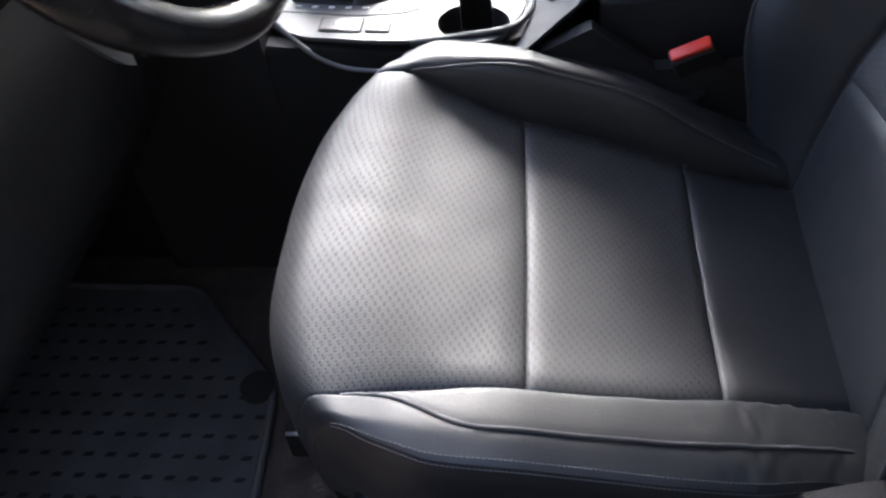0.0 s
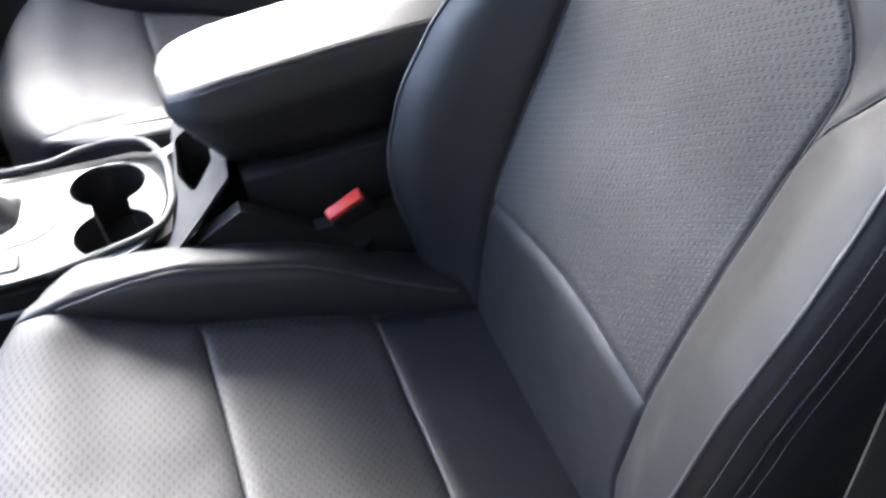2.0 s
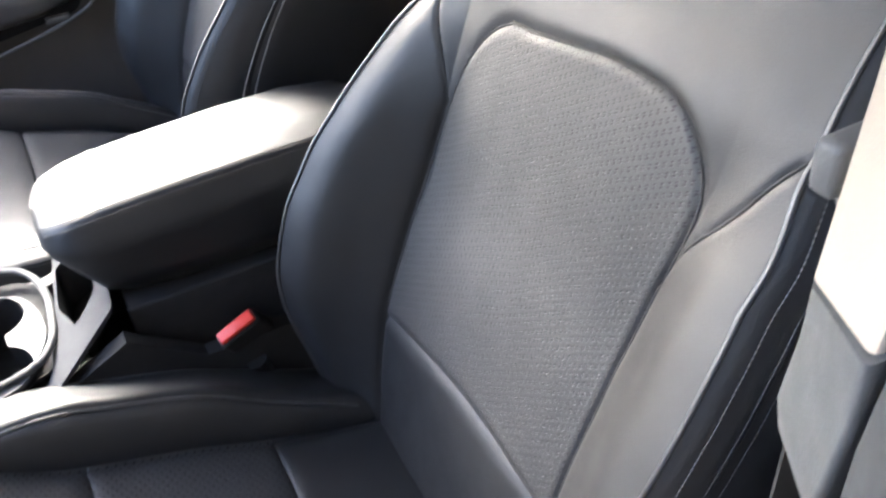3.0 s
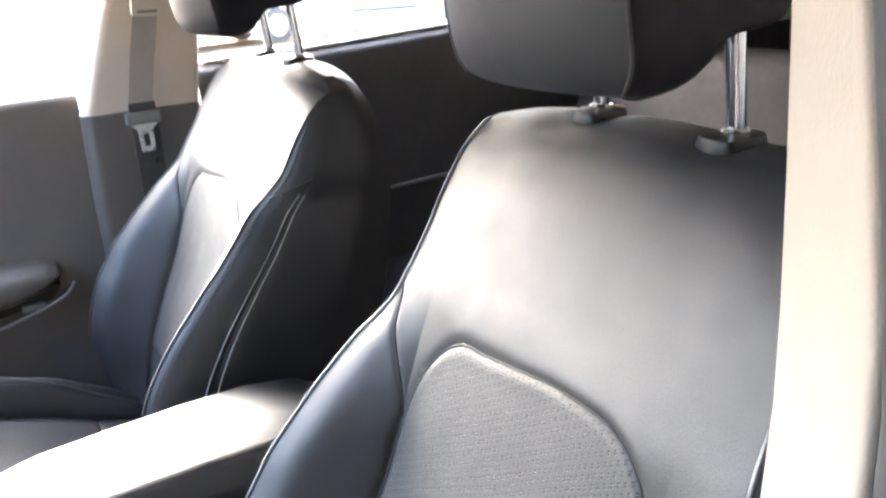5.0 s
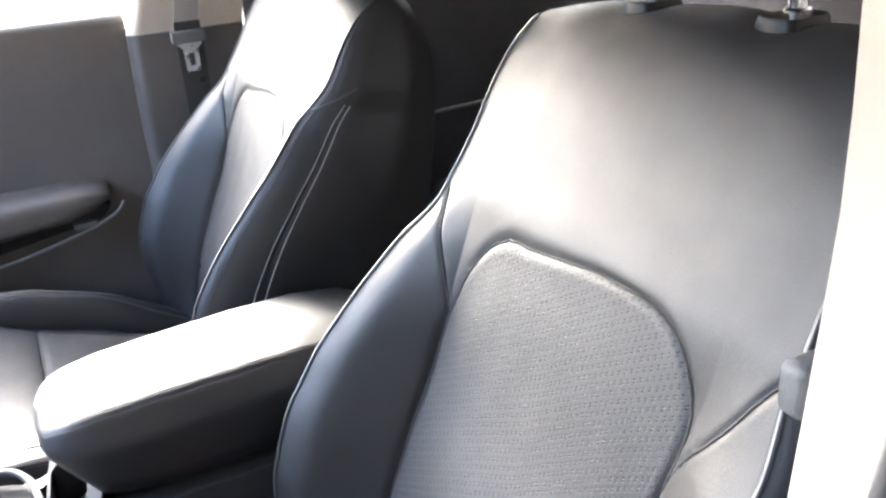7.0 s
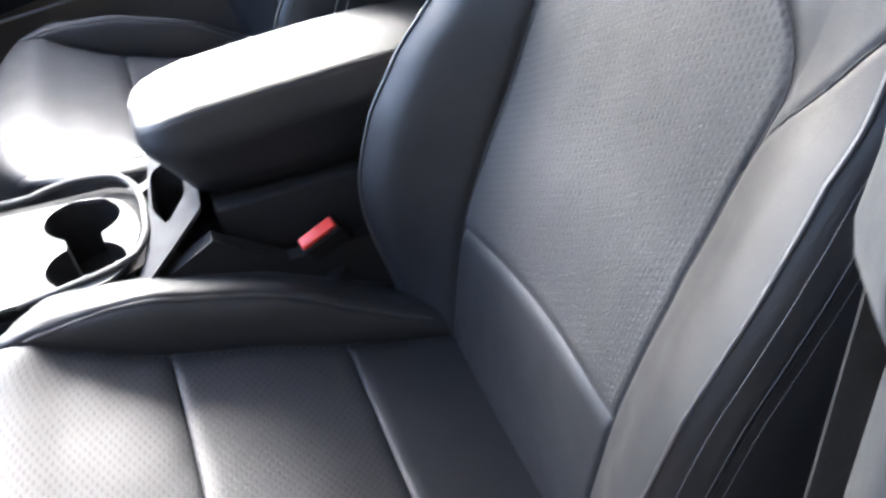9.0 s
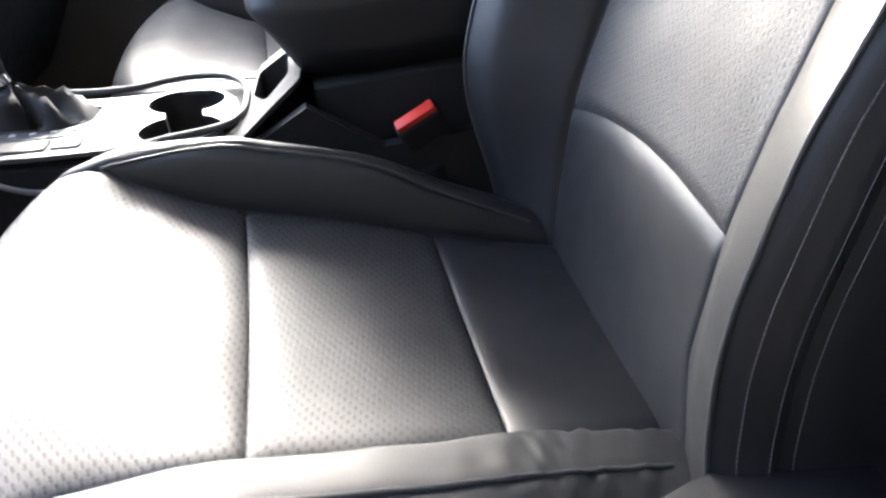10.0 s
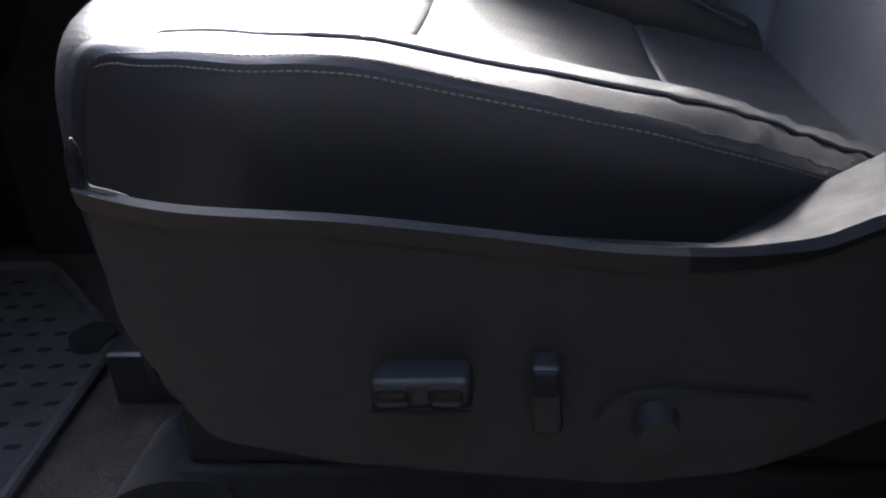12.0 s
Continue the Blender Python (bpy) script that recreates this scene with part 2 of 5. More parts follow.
def herm(k, vals):
    """Smooth interpolation over the keys k, without overshoot."""
    k, vals = np.asarray(k, float), np.asarray(vals, float)
    flat = vals.ndim == 1
    if flat:
        vals = vals[:, None]
    h = np.diff(k)
    m = np.diff(vals, axis=0) / h[:, None]
    g = np.zeros_like(vals)
    g[0], g[-1] = m[0], m[-1]
    for i in range(1, len(k) - 1):
        w1, w2 = 2 * h[i] + h[i - 1], h[i] + 2 * h[i - 1]
        same = m[i - 1] * m[i] > 0
        safe = np.where(same, m[i - 1] * m[i], 1.0)
        g[i] = np.where(same, (w1 + w2) * safe / np.where(same, w1 * m[i] + w2 * m[i - 1], 1.0), 0.0)

    def f(x):
        x = np.clip(np.asarray(x, float), k[0], k[-1])
        i = np.clip(np.searchsorted(k, x, side="right") - 1, 0, len(h) - 1)
        t = ((x - k[i]) / h[i])[..., None]
        hh = h[i][..., None]
        out = (vals[i] * (2 * t**3 - 3 * t**2 + 1) + g[i] * hh * (t**3 - 2 * t**2 + t)
               + vals[i + 1] * (-2 * t**3 + 3 * t**2) + g[i + 1] * hh * (t**3 - t**2))
        return out[..., 0] if flat else out
    return f


def steps(a, b, coarse, seams=(), fine=()):
    """Values from a to b, denser about the seams and within the fine stretches (from, to, step)."""
    v = list(np.linspace(a, b, max(2, int(round((b - a) / coarse)) + 1)))
    for lo, hi, st in fine:
        v = [x for x in v if x < lo - st or x > hi + st] + list(np.arange(lo, hi, st)) + [hi]
    for s in seams:
        near = [0, .0012, .0026, .0045, .007, .0105, .015, .021]
        v = [x for x in v if abs(x - s) > 0.022] + [s + q for q in near] + [s - q for q in near[1:]]
    return np.array(sorted({round(x, 6) for x in v if a - 1e-9 <= x <= b + 1e-9}))


def dip(d, r):
    """0 at r and beyond, -1 on the seam, rounded like stuffed cloth."""
    t = np.clip(1 - np.abs(d) / r, 0, 1)
    return -(1 - np.sqrt(np.clip(1 - t * t, 0, 1)))


def valley(d, r):
    """0 at r and beyond, -1 on the seam, an even slope."""
    t = np.clip(1 - np.abs(d) / r, 0, 1)
    return -t * t


def normals_of(P):
    du, dv = np.gradient(P, axis=0), np.gradient(P, axis=1)
    n = np.cross(du, dv)
    return n / np.maximum(np.linalg.norm(n, axis=2, keepdims=True), 1e-12)


class Skin:
    """A grid surface with parameters, from which panels and seams are taken."""

    def __init__(self, S, V, P, N):
        self.S, self.V, self.P, self.N = S, V, P, N
        self.SS, self.VV = np.meshgrid(S, V, indexing="ij")

    def snap(self, sdf, cell):
        """Slide the grid points that lie close to a seam line onto it."""
        f = sdf(self.SS, self.VV)
        h = 1e-4
        gs = (sdf(self.SS + h, self.VV) - f) / h
        gv = (sdf(self.SS, self.VV + h) - f) / h
        g2 = np.maximum(gs * gs + gv * gv, 1e-6)
        P, N = self.P.copy(), self.N.copy()
        for i, j in zip(*np.nonzero(np.abs(f) / np.sqrt(g2) < cell * 0.5)):
            s, v = self.SS[i, j] - f[i, j] * gs[i, j] / g2[i, j], self.VV[i, j] - f[i, j] * gv[i, j] / g2[i, j]
            if abs(s - self.SS[i, j]) > cell or abs(v - self.VV[i, j]) > cell:
                continue
            P[i, j] = self.point(s, v)
            self.SS[i, j], self.VV[i, j] = s, v
        self.P, self.N = P, N

    def centres(self):
        """Seam coordinates at the middle of every face."""
        return tuple((G[:-1, :-1] + G[1:, :-1] + G[:-1, 1:] + G[1:, 1:]) / 4 for G in (self.SS, self.VV))

    def point(self, s, v, off=0.0):
        i = min(max(np.searchsorted(self.S, s) - 1, 0), len(self.S) - 2)
        j = min(max(np.searchsorted(self.V, v) - 1, 0), len(self.V) - 2)
        a = min(max((s - self.S[i]) / (self.S[i + 1] - self.S[i]), 0), 1)
        b = min(max((v - self.V[j]) / (self.V[j + 1] - self.V[j]), 0), 1)

        def mixed(G):
            return (G[i, j] * (1 - a) + G[i + 1, j] * a) * (1 - b) + (G[i, j + 1] * (1 - a) + G[i + 1, j + 1] * a) * b
        return Vector(mixed(self.P) + off * mixed(self.N))

    def panel(self, name, mask, mat, parent, label="", depth=0.012):
        """The faces of the mask as one mesh with turned-in edges."""
        ii, jj = np.nonzero(mask)
        n = len(self.V)
        quads = np.stack([ii * n + jj, (ii + 1) * n + jj, (ii + 1) * n + jj + 1, ii * n + jj + 1], 1)
        used, inv = np.unique(quads, return_inverse=True)
        quads = inv.reshape(quads.shape)
        P, N = self.P.reshape(-1, 3)[used], self.N.reshape(-1, 3)[used]
        uv = np.stack([self.VV.ravel()[used], self.SS.ravel()[used]], 1)
        e = np.concatenate([quads[:, [k, (k + 1) % 4]] for k in range(4)])
        key = np.sort(e, 1)
        _, first, count = np.unique(key[:, 0] * len(used) + key[:, 1], return_index=True, return_counts=True)
        rim = e[first[count == 1]]
        rv, rinv = np.unique(rim, return_inverse=True)
        rim = rinv.reshape(rim.shape)
        base, k = len(used), len(rv)
        verts = np.concatenate([P, P[rv], P[rv] - depth * N[rv]])
        uvs = np.concatenate([uv, uv[rv], uv[rv]])
        walls = np.stack([base + rim[:, 1], base + rim[:, 0], base + k + rim[:, 0], base + k + rim[:, 1]], 1)
        return child(name, mesh_of(name, verts, np.concatenate([quads, walls]), mat, True, uvs), parent, label)


def tube_bm(points, r, sides=8, bm=None):
    bm = bm or bmesh.new()
    pts = [Vector(p) for p in points]
    rows, up = [], Vector((0.3, 0.2, 1)).normalized()
    for i, p in enumerate(pts):
        t = (pts[min(i + 1, len(pts) - 1)] - pts[max(i - 1, 0)]).normalized()
        a = up - t * up.dot(t)
        a = a.normalized() if a.length > 1e-6 else t.orthogonal().normalized()
        up = a
        b = t.cross(a)
        rr = r[i] if isinstance(r, (list, tuple)) else r
        rows.append([bm.verts.new(p + (a * math.cos(q) + b * math.sin(q)) * rr) for q in (2 * math.pi * k / sides for k in range(sides))])
    for a, b in zip(rows, rows[1:]):
        for k in range(sides):
            bm.faces.new((a[k], a[(k + 1) % sides], b[(k + 1) % sides], b[k]))
    bm.faces.new(list(reversed(rows[0])))
    bm.faces.new(rows[-1])
    return bm


def stitch_bm(points, length=0.0028, gap=0.0011, r=0.0006):
    """Short thread lengths along a line."""
    pts = [Vector(p) for p in points]
    d = [0.0]
    for a, b in zip(pts, pts[1:]):
        d.append(d[-1] + (b - a).length)

    def at(q):
        i = min(max(int(np.searchsorted(d, q)) - 1, 0), len(pts) - 2)
        f = (q - d[i]) / max(d[i + 1] - d[i], 1e-9)
        return pts[i].lerp(pts[i + 1], f)
    bm, q = bmesh.new(), 0.0
    while q + length < d[-1]:
        a, c = at(q), at(q + length)
        tube_bm([a, (a + c) / 2, c], [r * 0.6, r, r * 0.6], 5, bm)
        q += length + gap
    return bm


# ---------------------------------------------------------------- front seats
def lumps(P, amp, scale, seed=0.0):
    """Soft unevenness of stuffed leather."""
    flat = P.reshape(-1, 3) * scale + seed
    return (amp * np.array([noise.noise(Vector(p)) for p in flat])).reshape(P.shape[:2])


def cushion_skin():
    # along the middle, from the front's underside to the rear: x, z, half width of the insert, height of the far and the near bolster
    rows = np.array([
        (-.488, -.115, .172, .000, .000), (-.497, -.075, .175, .000, .000), (-.505, -.030, .178, .000, .000), (-.509, .015, .182, .000, .000),
        (-.505, .060, .186, .000, .000), (-.490, .096, .190, .000, .000), (-.460, .115, .190, .000, .000), (-.420, .117, .186, .004, .002),
        (-.360, .102, .178, .028, .006), (-.270, .074, .170, .056, .007), (-.179, .044, .164, .055, .012), (-.105, .017, .160, .043, .020),
        (-.050, .002, .158, .030, .017), (.000, -.010, .157, .020, .011), (.035, -.022, .157, .014, .007)])
    f, d = spline(rows[:, :2])
    g = herm(d, rows)
    s1, s2 = d[9], d[11]
    S = steps(0, d[-1], 0.008, (s1, s2))
    v1, v4 = 0.167, 0.240
    half = steps(0, v4, 0.008, (v1,), ((v1 + .015, v4 - .004, .0028),))
    V = np.concatenate([-half[:0:-1], half])
    R = g(S)
    C = f(S)
    T = np.gradient(C, S, axis=0)
    T /= np.linalg.norm(T, axis=1, keepdims=True)
    U = np.stack([-T[:, 1], T[:, 0]], 1)
    P = np.zeros((len(S), len(V), 3))
    kf = [v1, .192, .215, v4]
    sag = herm(d, [.004, .004, .005, .005, .005, .005, .014, .017, .007, -.012, -.014, -.010, -.005, -.002, 0])
    lift = herm(d, [0, .001, .003, .007, .012, .020, .028, .029, .021, .012, .015, .014, .012, .010, .010])
    tuck = herm(d, [0, 0, 0, 0, 0, 0, 0, 0, 0, 0, .006, .020, .028, .035, .039])
    slim = herm(d, [.15, .15, .15, .18, .22, .30, .42, .62, .88, 1, 1, 1, 1, 1, 1])
    tail = herm(d, [1, 1, 1, 1, 1, 1, 1, 1, 1, 1, 1, .92, .72, .60, .55])
    for i in range(len(S)):
        x, z, w, hf, hn = R[i]
        x, z = C[i]
        k = float(slim(S[i]))
        outer = w + .073 * k * float(tail(S[i]))
        for side, h, w, e, ya, ha in ((1, hf, w, .096 * k, (0, .15, .31, 1), (0, .80, 1.0, .74)),
                                      (-1, hn, w - float(tuck(S[i])), outer - w + float(tuck(S[i])), (0, .16, .58, 1), (0, .85, 1.0, .80))):
            ya = [q * e for q in ya]
            hs = [q * h for q in ha]
            a = herm(kf, [w + q for q in ya])
            b = herm(kf, [*hs[:3], hs[3] - (.012 * k if side > 0 else .005)])
            sel = V >= 0 if side > 0 else V < 0
            av = np.abs(V[sel])
            inner = av <= v1
            y = np.where(inner, w * av / v1, a(av))
            up = np.where(inner, 0.004 * (av / v1) ** 2 - 0.004, b(av))
            drop = np.zeros(len(av))
            if side > 0:
                drop = drop - float(lift(S[i])) * np.minimum(av / v1, 1.0) ** 1.4
            if side < 0:
                drop = drop + float(sag(S[i])) * np.minimum(av / v1, 1.0) ** 2
            P[i, sel, 0] = x + U[i, 0] * up
            P[i, sel, 1] = y * side
            P[i, sel, 2] = z + U[i, 1] * up - drop
    # the front edge is bowed
    k = np.clip(1 - 0.24 * (np.minimum(np.abs(P[..., 1]), 0.22) / 0.19) ** 3, 0.5, 1)
    P[..., 0] = np.where(P[..., 0] < -0.3, -0.3 + (P[..., 0] + 0.3) * k, P[..., 0])
    P[..., 0] -= 0.03 * P[..., 1] * np.clip((-P[..., 0] - .05) / .2, 0, 1)
    N = normals_of(P)
    SS, VV = np.meshgrid(S, V, indexing="ij")
    A = np.abs(VV)
    mid = A < v1
    D = 0.006 * dip(SS - s1, np.where(SS < s1, .030, .017)) * mid + 0.006 * dip(SS - s2, np.where(SS > s2, .020, .020)) * mid
    thin = slim(SS)
    D += thin * (0.007 * dip(A - v1, .022) + 0.002 * dip(A - v4, .006))
    # puffed pads
    D += np.where(mid, 0.006 * np.cos(np.clip(VV / v1, -1, 1) * np.pi / 2) * (1 + 0.6 * np.sin(np.pi * np.clip((SS - s2) / (d[-1] - s2), 0, 1))), 0)
    # piping lines: far bolster high on the inner face, near bolster on its flat top
    sp = d[7] + 0.004
    far_v = v1 + 0.037 * (1 - (1 - np.clip((SS - sp) / 0.15, 0, 1)) ** 2.4) * np.clip((d[-1] - SS) / 0.25, 0, 1) ** 0.4
    spn = sp - .035
    near_v = v1 + 0.050 * (1 - (1 - np.clip((SS - spn) / 0.15, 0, 1)) ** 1.8)
    on = SS > np.where(VV > 0, sp, spn)
    D += np.where(VV > 0, 0.0035, 0.002) * dip(np.where(VV > 0, A - far_v, A - near_v), np.where(VV > 0, .008, .006)) * on
    # creases in the worn near bolster
    worn = np.exp(-((SS - d[12]) / 0.06) ** 2) * (VV < -v1) * (A < v4) * np.clip((A - v1) / 0.02, 0, 1)
    # a slanting fold where the worn rear of the near bolster is let in
    fold = (SS - d[10] - .040) - .55 * (A - .205)
    D += 0.0022 * valley(fold, .007) * (VV < -.195) * (A < v4)
    D += worn * (0.0010 * np.sin((SS - 0.55 * A) * 2 * np.pi / 0.015) + 0.0009 * np.sin((SS + 0.8 * A) * 2 * np.pi / 0.027))
    D += lumps(P, 0.0022, 9, 3.1) + lumps(P, 0.0008, 28, 7.7)
    P = P + N * D[..., None]
    skin = Skin(S, V, P, normals_of(P))
    skin.keys = dict(s1=s1, s2=s2, v1=v1, v4=v4, sp=sp, d=d, end=d[-1])
    skin.far_v = lambda s: v1 + 0.037 * (1 - (1 - min(max((s - sp) / 0.15, 0), 1)) ** 2.4) * min(max((d[-1] - s) / 0.25, 0), 1) ** 0.4
    skin.near_v = lambda s: -(v1 + 0.050 * (1 - (1 - min(max((s - spn) / 0.15, 0), 1)) ** 1.8))
    return skin


def build_cushion(seat, set_back):
    k = cushion_skin()
    q = k.keys
    sm, vm = (k.S[:-1] + k.S[1:]) / 2, (k.V[:-1] + k.V[1:]) / 2
    SM, VM = np.meshgrid(sm, vm, indexing="ij")
    mid = np.abs(VM) < q["v1"]
    front_low = q["d"][3]
    k.panel("front_pad", mid & (SM < q["s1"]) & (SM > front_low), PERFORATED, seat, "perforated leather front pad")
    k.panel("front_skirt", mid & (SM <= front_low), LEATHER, seat)
    k.panel("middle_pad", mid & (SM > q["s1"]) & (SM < q["s2"]), PERFORATED, seat, "perforated leather middle pad")
    k.panel("rear_pad", mid & (SM > q["s2"]), LEATHER, seat, "smooth leather rear pad")
    i0 = int(np.searchsorted(k.S, q["d"][5]))
    for side in (1, -1):
        k.panel("cushion_bolster", (VM * side > q["v1"]), LEATHER, seat, "worn leather bolster with creases" if side < 0 else "", .004)
        pv = k.far_v if side > 0 else k.near_v
        ss = np.linspace(q["sp"] + (.004 if side > 0 else -.033), q["end"] - .05, 70)
        part("piping", tube_bm([k.point(s, pv(s), 0.0006) for s in ss], 0.0017), PIPING, seat, "glossy leather piping")
        # the side hangs from the stitched edge
        edge = k.P[i0:, -1 if side > 0 else 0]
        u = np.concatenate([np.linspace(0, .12, 7), np.linspace(.12, 1, 14)[1:]])
        G = np.zeros((len(edge), len(u), 3))
        nose = k.P[:i0 + 1, -1 if side > 0 else 0]
        for i, e in enumerate(edge):
            z = e[2] - (e[2] + .055) * u
            zn = edge[0, 2] - (edge[0, 2] + .055) * u
            hug = math.exp(-((k.S[i0 + i] - k.S[i0]) / .035) ** 2)
            off = [np.interp(zn, nose[:, 2], nose[:, c]) - edge[0, c] for c in (0, 1)]
            G[i, :, 0] = e[0] + off[0] * hug
            G[i, :, 1] = e[1] + off[1] * hug + side * (.007 * np.sin(np.clip(u / .25, 0, 1) * math.pi / 2) - .012 * u) * (1 - hug)
            G[i, :, 2] = z
        N = normals_of(G)
        if N[20, 10, 1] * side < 0:
            N = -N
        G = G + N * (lumps(G, .0016, 8, 21.3))[..., None] * np.clip(u / .1, 0, 1)[None, :, None]
        h = Skin(k.S[i0:], u, G, N)
        h.panel("side_skirt", np.ones((len(edge) - 1, len(u) - 1), bool), LEATHER, seat, "", .003)
        st = np.linspace(q["d"][5] + .012, q["end"] - .02, 240)
        part("stitching", stitch_bm([k.point(s, side * (q["v4"] - .004), 0.0006) for s in st], r=.0005), THREAD, seat, "pale twin-needle stitching")
        part("stitching", stitch_bm([h.point(s, .022, 0.0006) for s in st], r=.0005), THREAD, seat, "pale twin-needle stitching")
    for ob in seat.children:
        ob.location.x += set_back
    base = prism_bm(rounded([(-.42, -.11), (.05, -.16), (.05, -.02), (-.15, -.03), (-.42, -.02)], .02), "y", -.215, .215, .01)
    part("cushion_pan", base, BLACK_PLASTIC, seat)


def back_skin(outer):
    # up the middle, over the top and down the rear: x, z, half width of the insert, half width to the piping, how far the bolster stands forward
    rows = np.array([
        (-.012, -.070, .150, .210, .020), (.004, -.020, .155, .220, .030), (.018, .050, .157, .228, .052), (.040, .140, .157, .235, .088),
        (.060, .190, .157, .239, .102), (.082, .240, .157, .240, .106), (.105, .290, .156, .240, .097), (.124, .344, .153, .236, .070),
        (.142, .400, .151, .226, .034), (.158, .450, .150, .204, .006), (.185, .500, .150, .198, .002), (.213, .550, .148, .199, .000),
        (.240, .588, .143, .198, -.006), (.263, .607, .135, .194, -.012), (.292, .612, .130, .190, -.016), (.325, .600, .132, .190, -.018),
        (.350, .560, .138, .200, -.018), (.368, .480, .140, .212, -.018), (.352, .380, .145, .225, -.018), (.322, .240, .150, .232, -.020),
        (.282, .090, .150, .228, -.020), (.250, -.070, .150, .215, -.020)])
    f, d = spline(rows[:, :2])
    g = herm(d, rows)
    sz = herm(rows[:15, 1], d[:15])
    S = steps(0, d[-1], 0.010, (float(sz(.150)),), ((float(sz(.32)), float(sz(.480)), .0024), (float(sz(.128)), float(sz(.149)), .003), (float(sz(.151)), float(sz(.165)), .003)))
    v1, vp = 0.157, 0.248
    half = steps(0, vp, 0.009, (v1,), ((.070, v1 - .001, .0024), (v1 + .002, vp - .002, .003)))
    V = np.concatenate([-half[:0:-1], half])
    R, C = g(S), f(S)
    T = np.gradient(C, S, axis=0)
    T /= np.linalg.norm(T, axis=1, keepdims=True)
    P = np.zeros((len(S), len(V), 3))
    keys = [v1, .186, .217, vp]
    for i in range(len(S)):
        _, _, w, yp, hb = R[i]
        x, z = C[i]
        front = S[i] < d[13]
        top = min(max((S[i] - sz(.52)) / (sz(.60) - sz(.52)), 0), 1)
        dx, dz = (1 - top) * -1 + top * -T[i, 1], top * T[i, 0]
        flat = min(max((z + .02) / .08, 0), 1) * min(max((.46 - z) / .08, 0), 1) if front else 0.0
        soft = min(max((z - .43) / .06, 0), 1) if front else 1.0
        soft = soft * soft * (3 - 2 * soft)
        narrow = min(max((.46 - z) / .20, 0), 1)
        narrow = narrow * narrow * (3 - 2 * narrow)
        for sel, yps, hbs, ws in ((V >= 0, yp, hb, w + .007 * flat), (V < 0, yp - .018 * flat * (outer < 1) + .020 * soft * front * (outer == 1), hb * (outer if hb > 0 else 1) - .020 * soft * front * (outer == 1), w - .029 * flat * narrow * (outer < 1))):
            e = yps - ws
            a = herm(keys, (ws, ws + .28 * e, ws + .62 * e, yps))
            b = herm(keys, (0, .36 * hbs, .80 * hbs, hbs))
            q = np.abs(V[sel])
            inner = q <= v1
            y = np.where(inner, ws * q / v1, a(q))
            up = np.where(inner, 0, b(q)) * (1 - soft) + hbs * (y / yps) ** 3 * soft
            P[i, sel, 0], P[i, sel, 1], P[i, sel, 2] = x + dx * up, y * np.sign(V[sel]), z + dz * up
    k = Skin(S, V, P, normals_of(P))
    hw, head, rad, tall = v1, .450, .078, .125
    p0, p1 = np.array((v1, .346)), np.array((vp, .457))

    def zed(s):
        return np.where(s < d[13], np.interp(s, S, C[:, 1]), 1.0)

    def crest(v):
        """Height of the insert's top edge, lower towards its inner corner."""
        return head - .013 * np.clip((v + .03) / .10, 0, 1)

    def sdf_insert(s, v):
        rz = rad + (tall - rad) * np.clip(v / (hw - rad), 0, 1)
        ex, ey = np.abs(v) - (hw - rad), zed(s) - (crest(v) - rz)
        return np.where((ex > 0) & (ey > 0), (np.hypot(np.maximum(ex, 0) / rad, np.maximum(ey, 0) / rz) - 1) * rad, np.maximum(ex - rad, (ey - rz) * rad / rz))

    def low_z(v):
        return .151 - np.where(v > 0, .022, .012) * (v / v1) ** 2

    def sdf_low(s, v):
        return zed(s) - low_z(v)

    def yoke_z(v):
        """Height of the slanting seam between bolster and shoulder panel."""
        w = np.clip((np.abs(v) - p0[0]) / (p1[0] - p0[0]), 0, 1)
        return p0[1] + (p1[1] - p0[1]) * w ** .6

    # the grid is laid onto the seams first, then the seams are drawn in
    k.snap(lambda s, v: np.where(zed(s) > head - tall + .002, sdf_insert(s, v), 9.0), .0024)
    s0 = float(sz(.150))
    bent = k.P.copy()
    for i in np.nonzero(np.abs(S - s0) < .07)[0]:
        for j in np.nonzero(np.abs(V) <= v1)[0]:
            ease = 1 - abs(S[i] - s0) / .07
            s = S[i] + (float(sz(float(low_z(V[j])))) - s0) * ease
            bent[i, j] = k.point(s, V[j])
            k.SS[i, j] = s
    k.P = bent
    SS, VV, P = k.SS, k.VV, k.P
    N = normals_of(P)
    A, Z, front = np.abs(VV), zed(SS), SS < d[13]
    insert, low_seam = sdf_insert(SS, VV), sdf_low(SS, VV)
    D = 0.003 * valley(insert, np.where(insert > 0, .009, .007)) * front
    D += 0.004 * valley(low_seam, np.where(low_seam < 0, .015, .012)) * (A < v1) * front
    puff = np.clip(-insert / .06, 0, 1)
    D += 0.0018 * puff * puff * (3 - 2 * puff) * front
    near = np.abs(Z - yoke_z(VV)) * .68
    D += 0.0026 * valley(near, .0055) * front * (A > v1 - .002) * np.clip((vp - A) / .012, .25, 1)
    D += 0.003 * dip(A - vp, .006) * (SS < d[12])
    # hollows round the two head restraint collars
    for yc in (-.063, .077):
        D += -0.006 * np.exp(-((P[..., 0] - .285) ** 2 + (P[..., 1] - yc) ** 2) / .028 ** 2) * (P[..., 2] > .56)
    D += lumps(P, 0.0018, 9, 13.1) + lumps(P, 0.0007, 26, 5.7)
    k.P = P + N * D[..., None]
    k.N = normals_of(k.P)
    k.keys = dict(v1=v1, vp=vp, d=d, sz=sz, p0=p0, p1=p1, hw=hw, head=head, rad=rad, tall=tall)
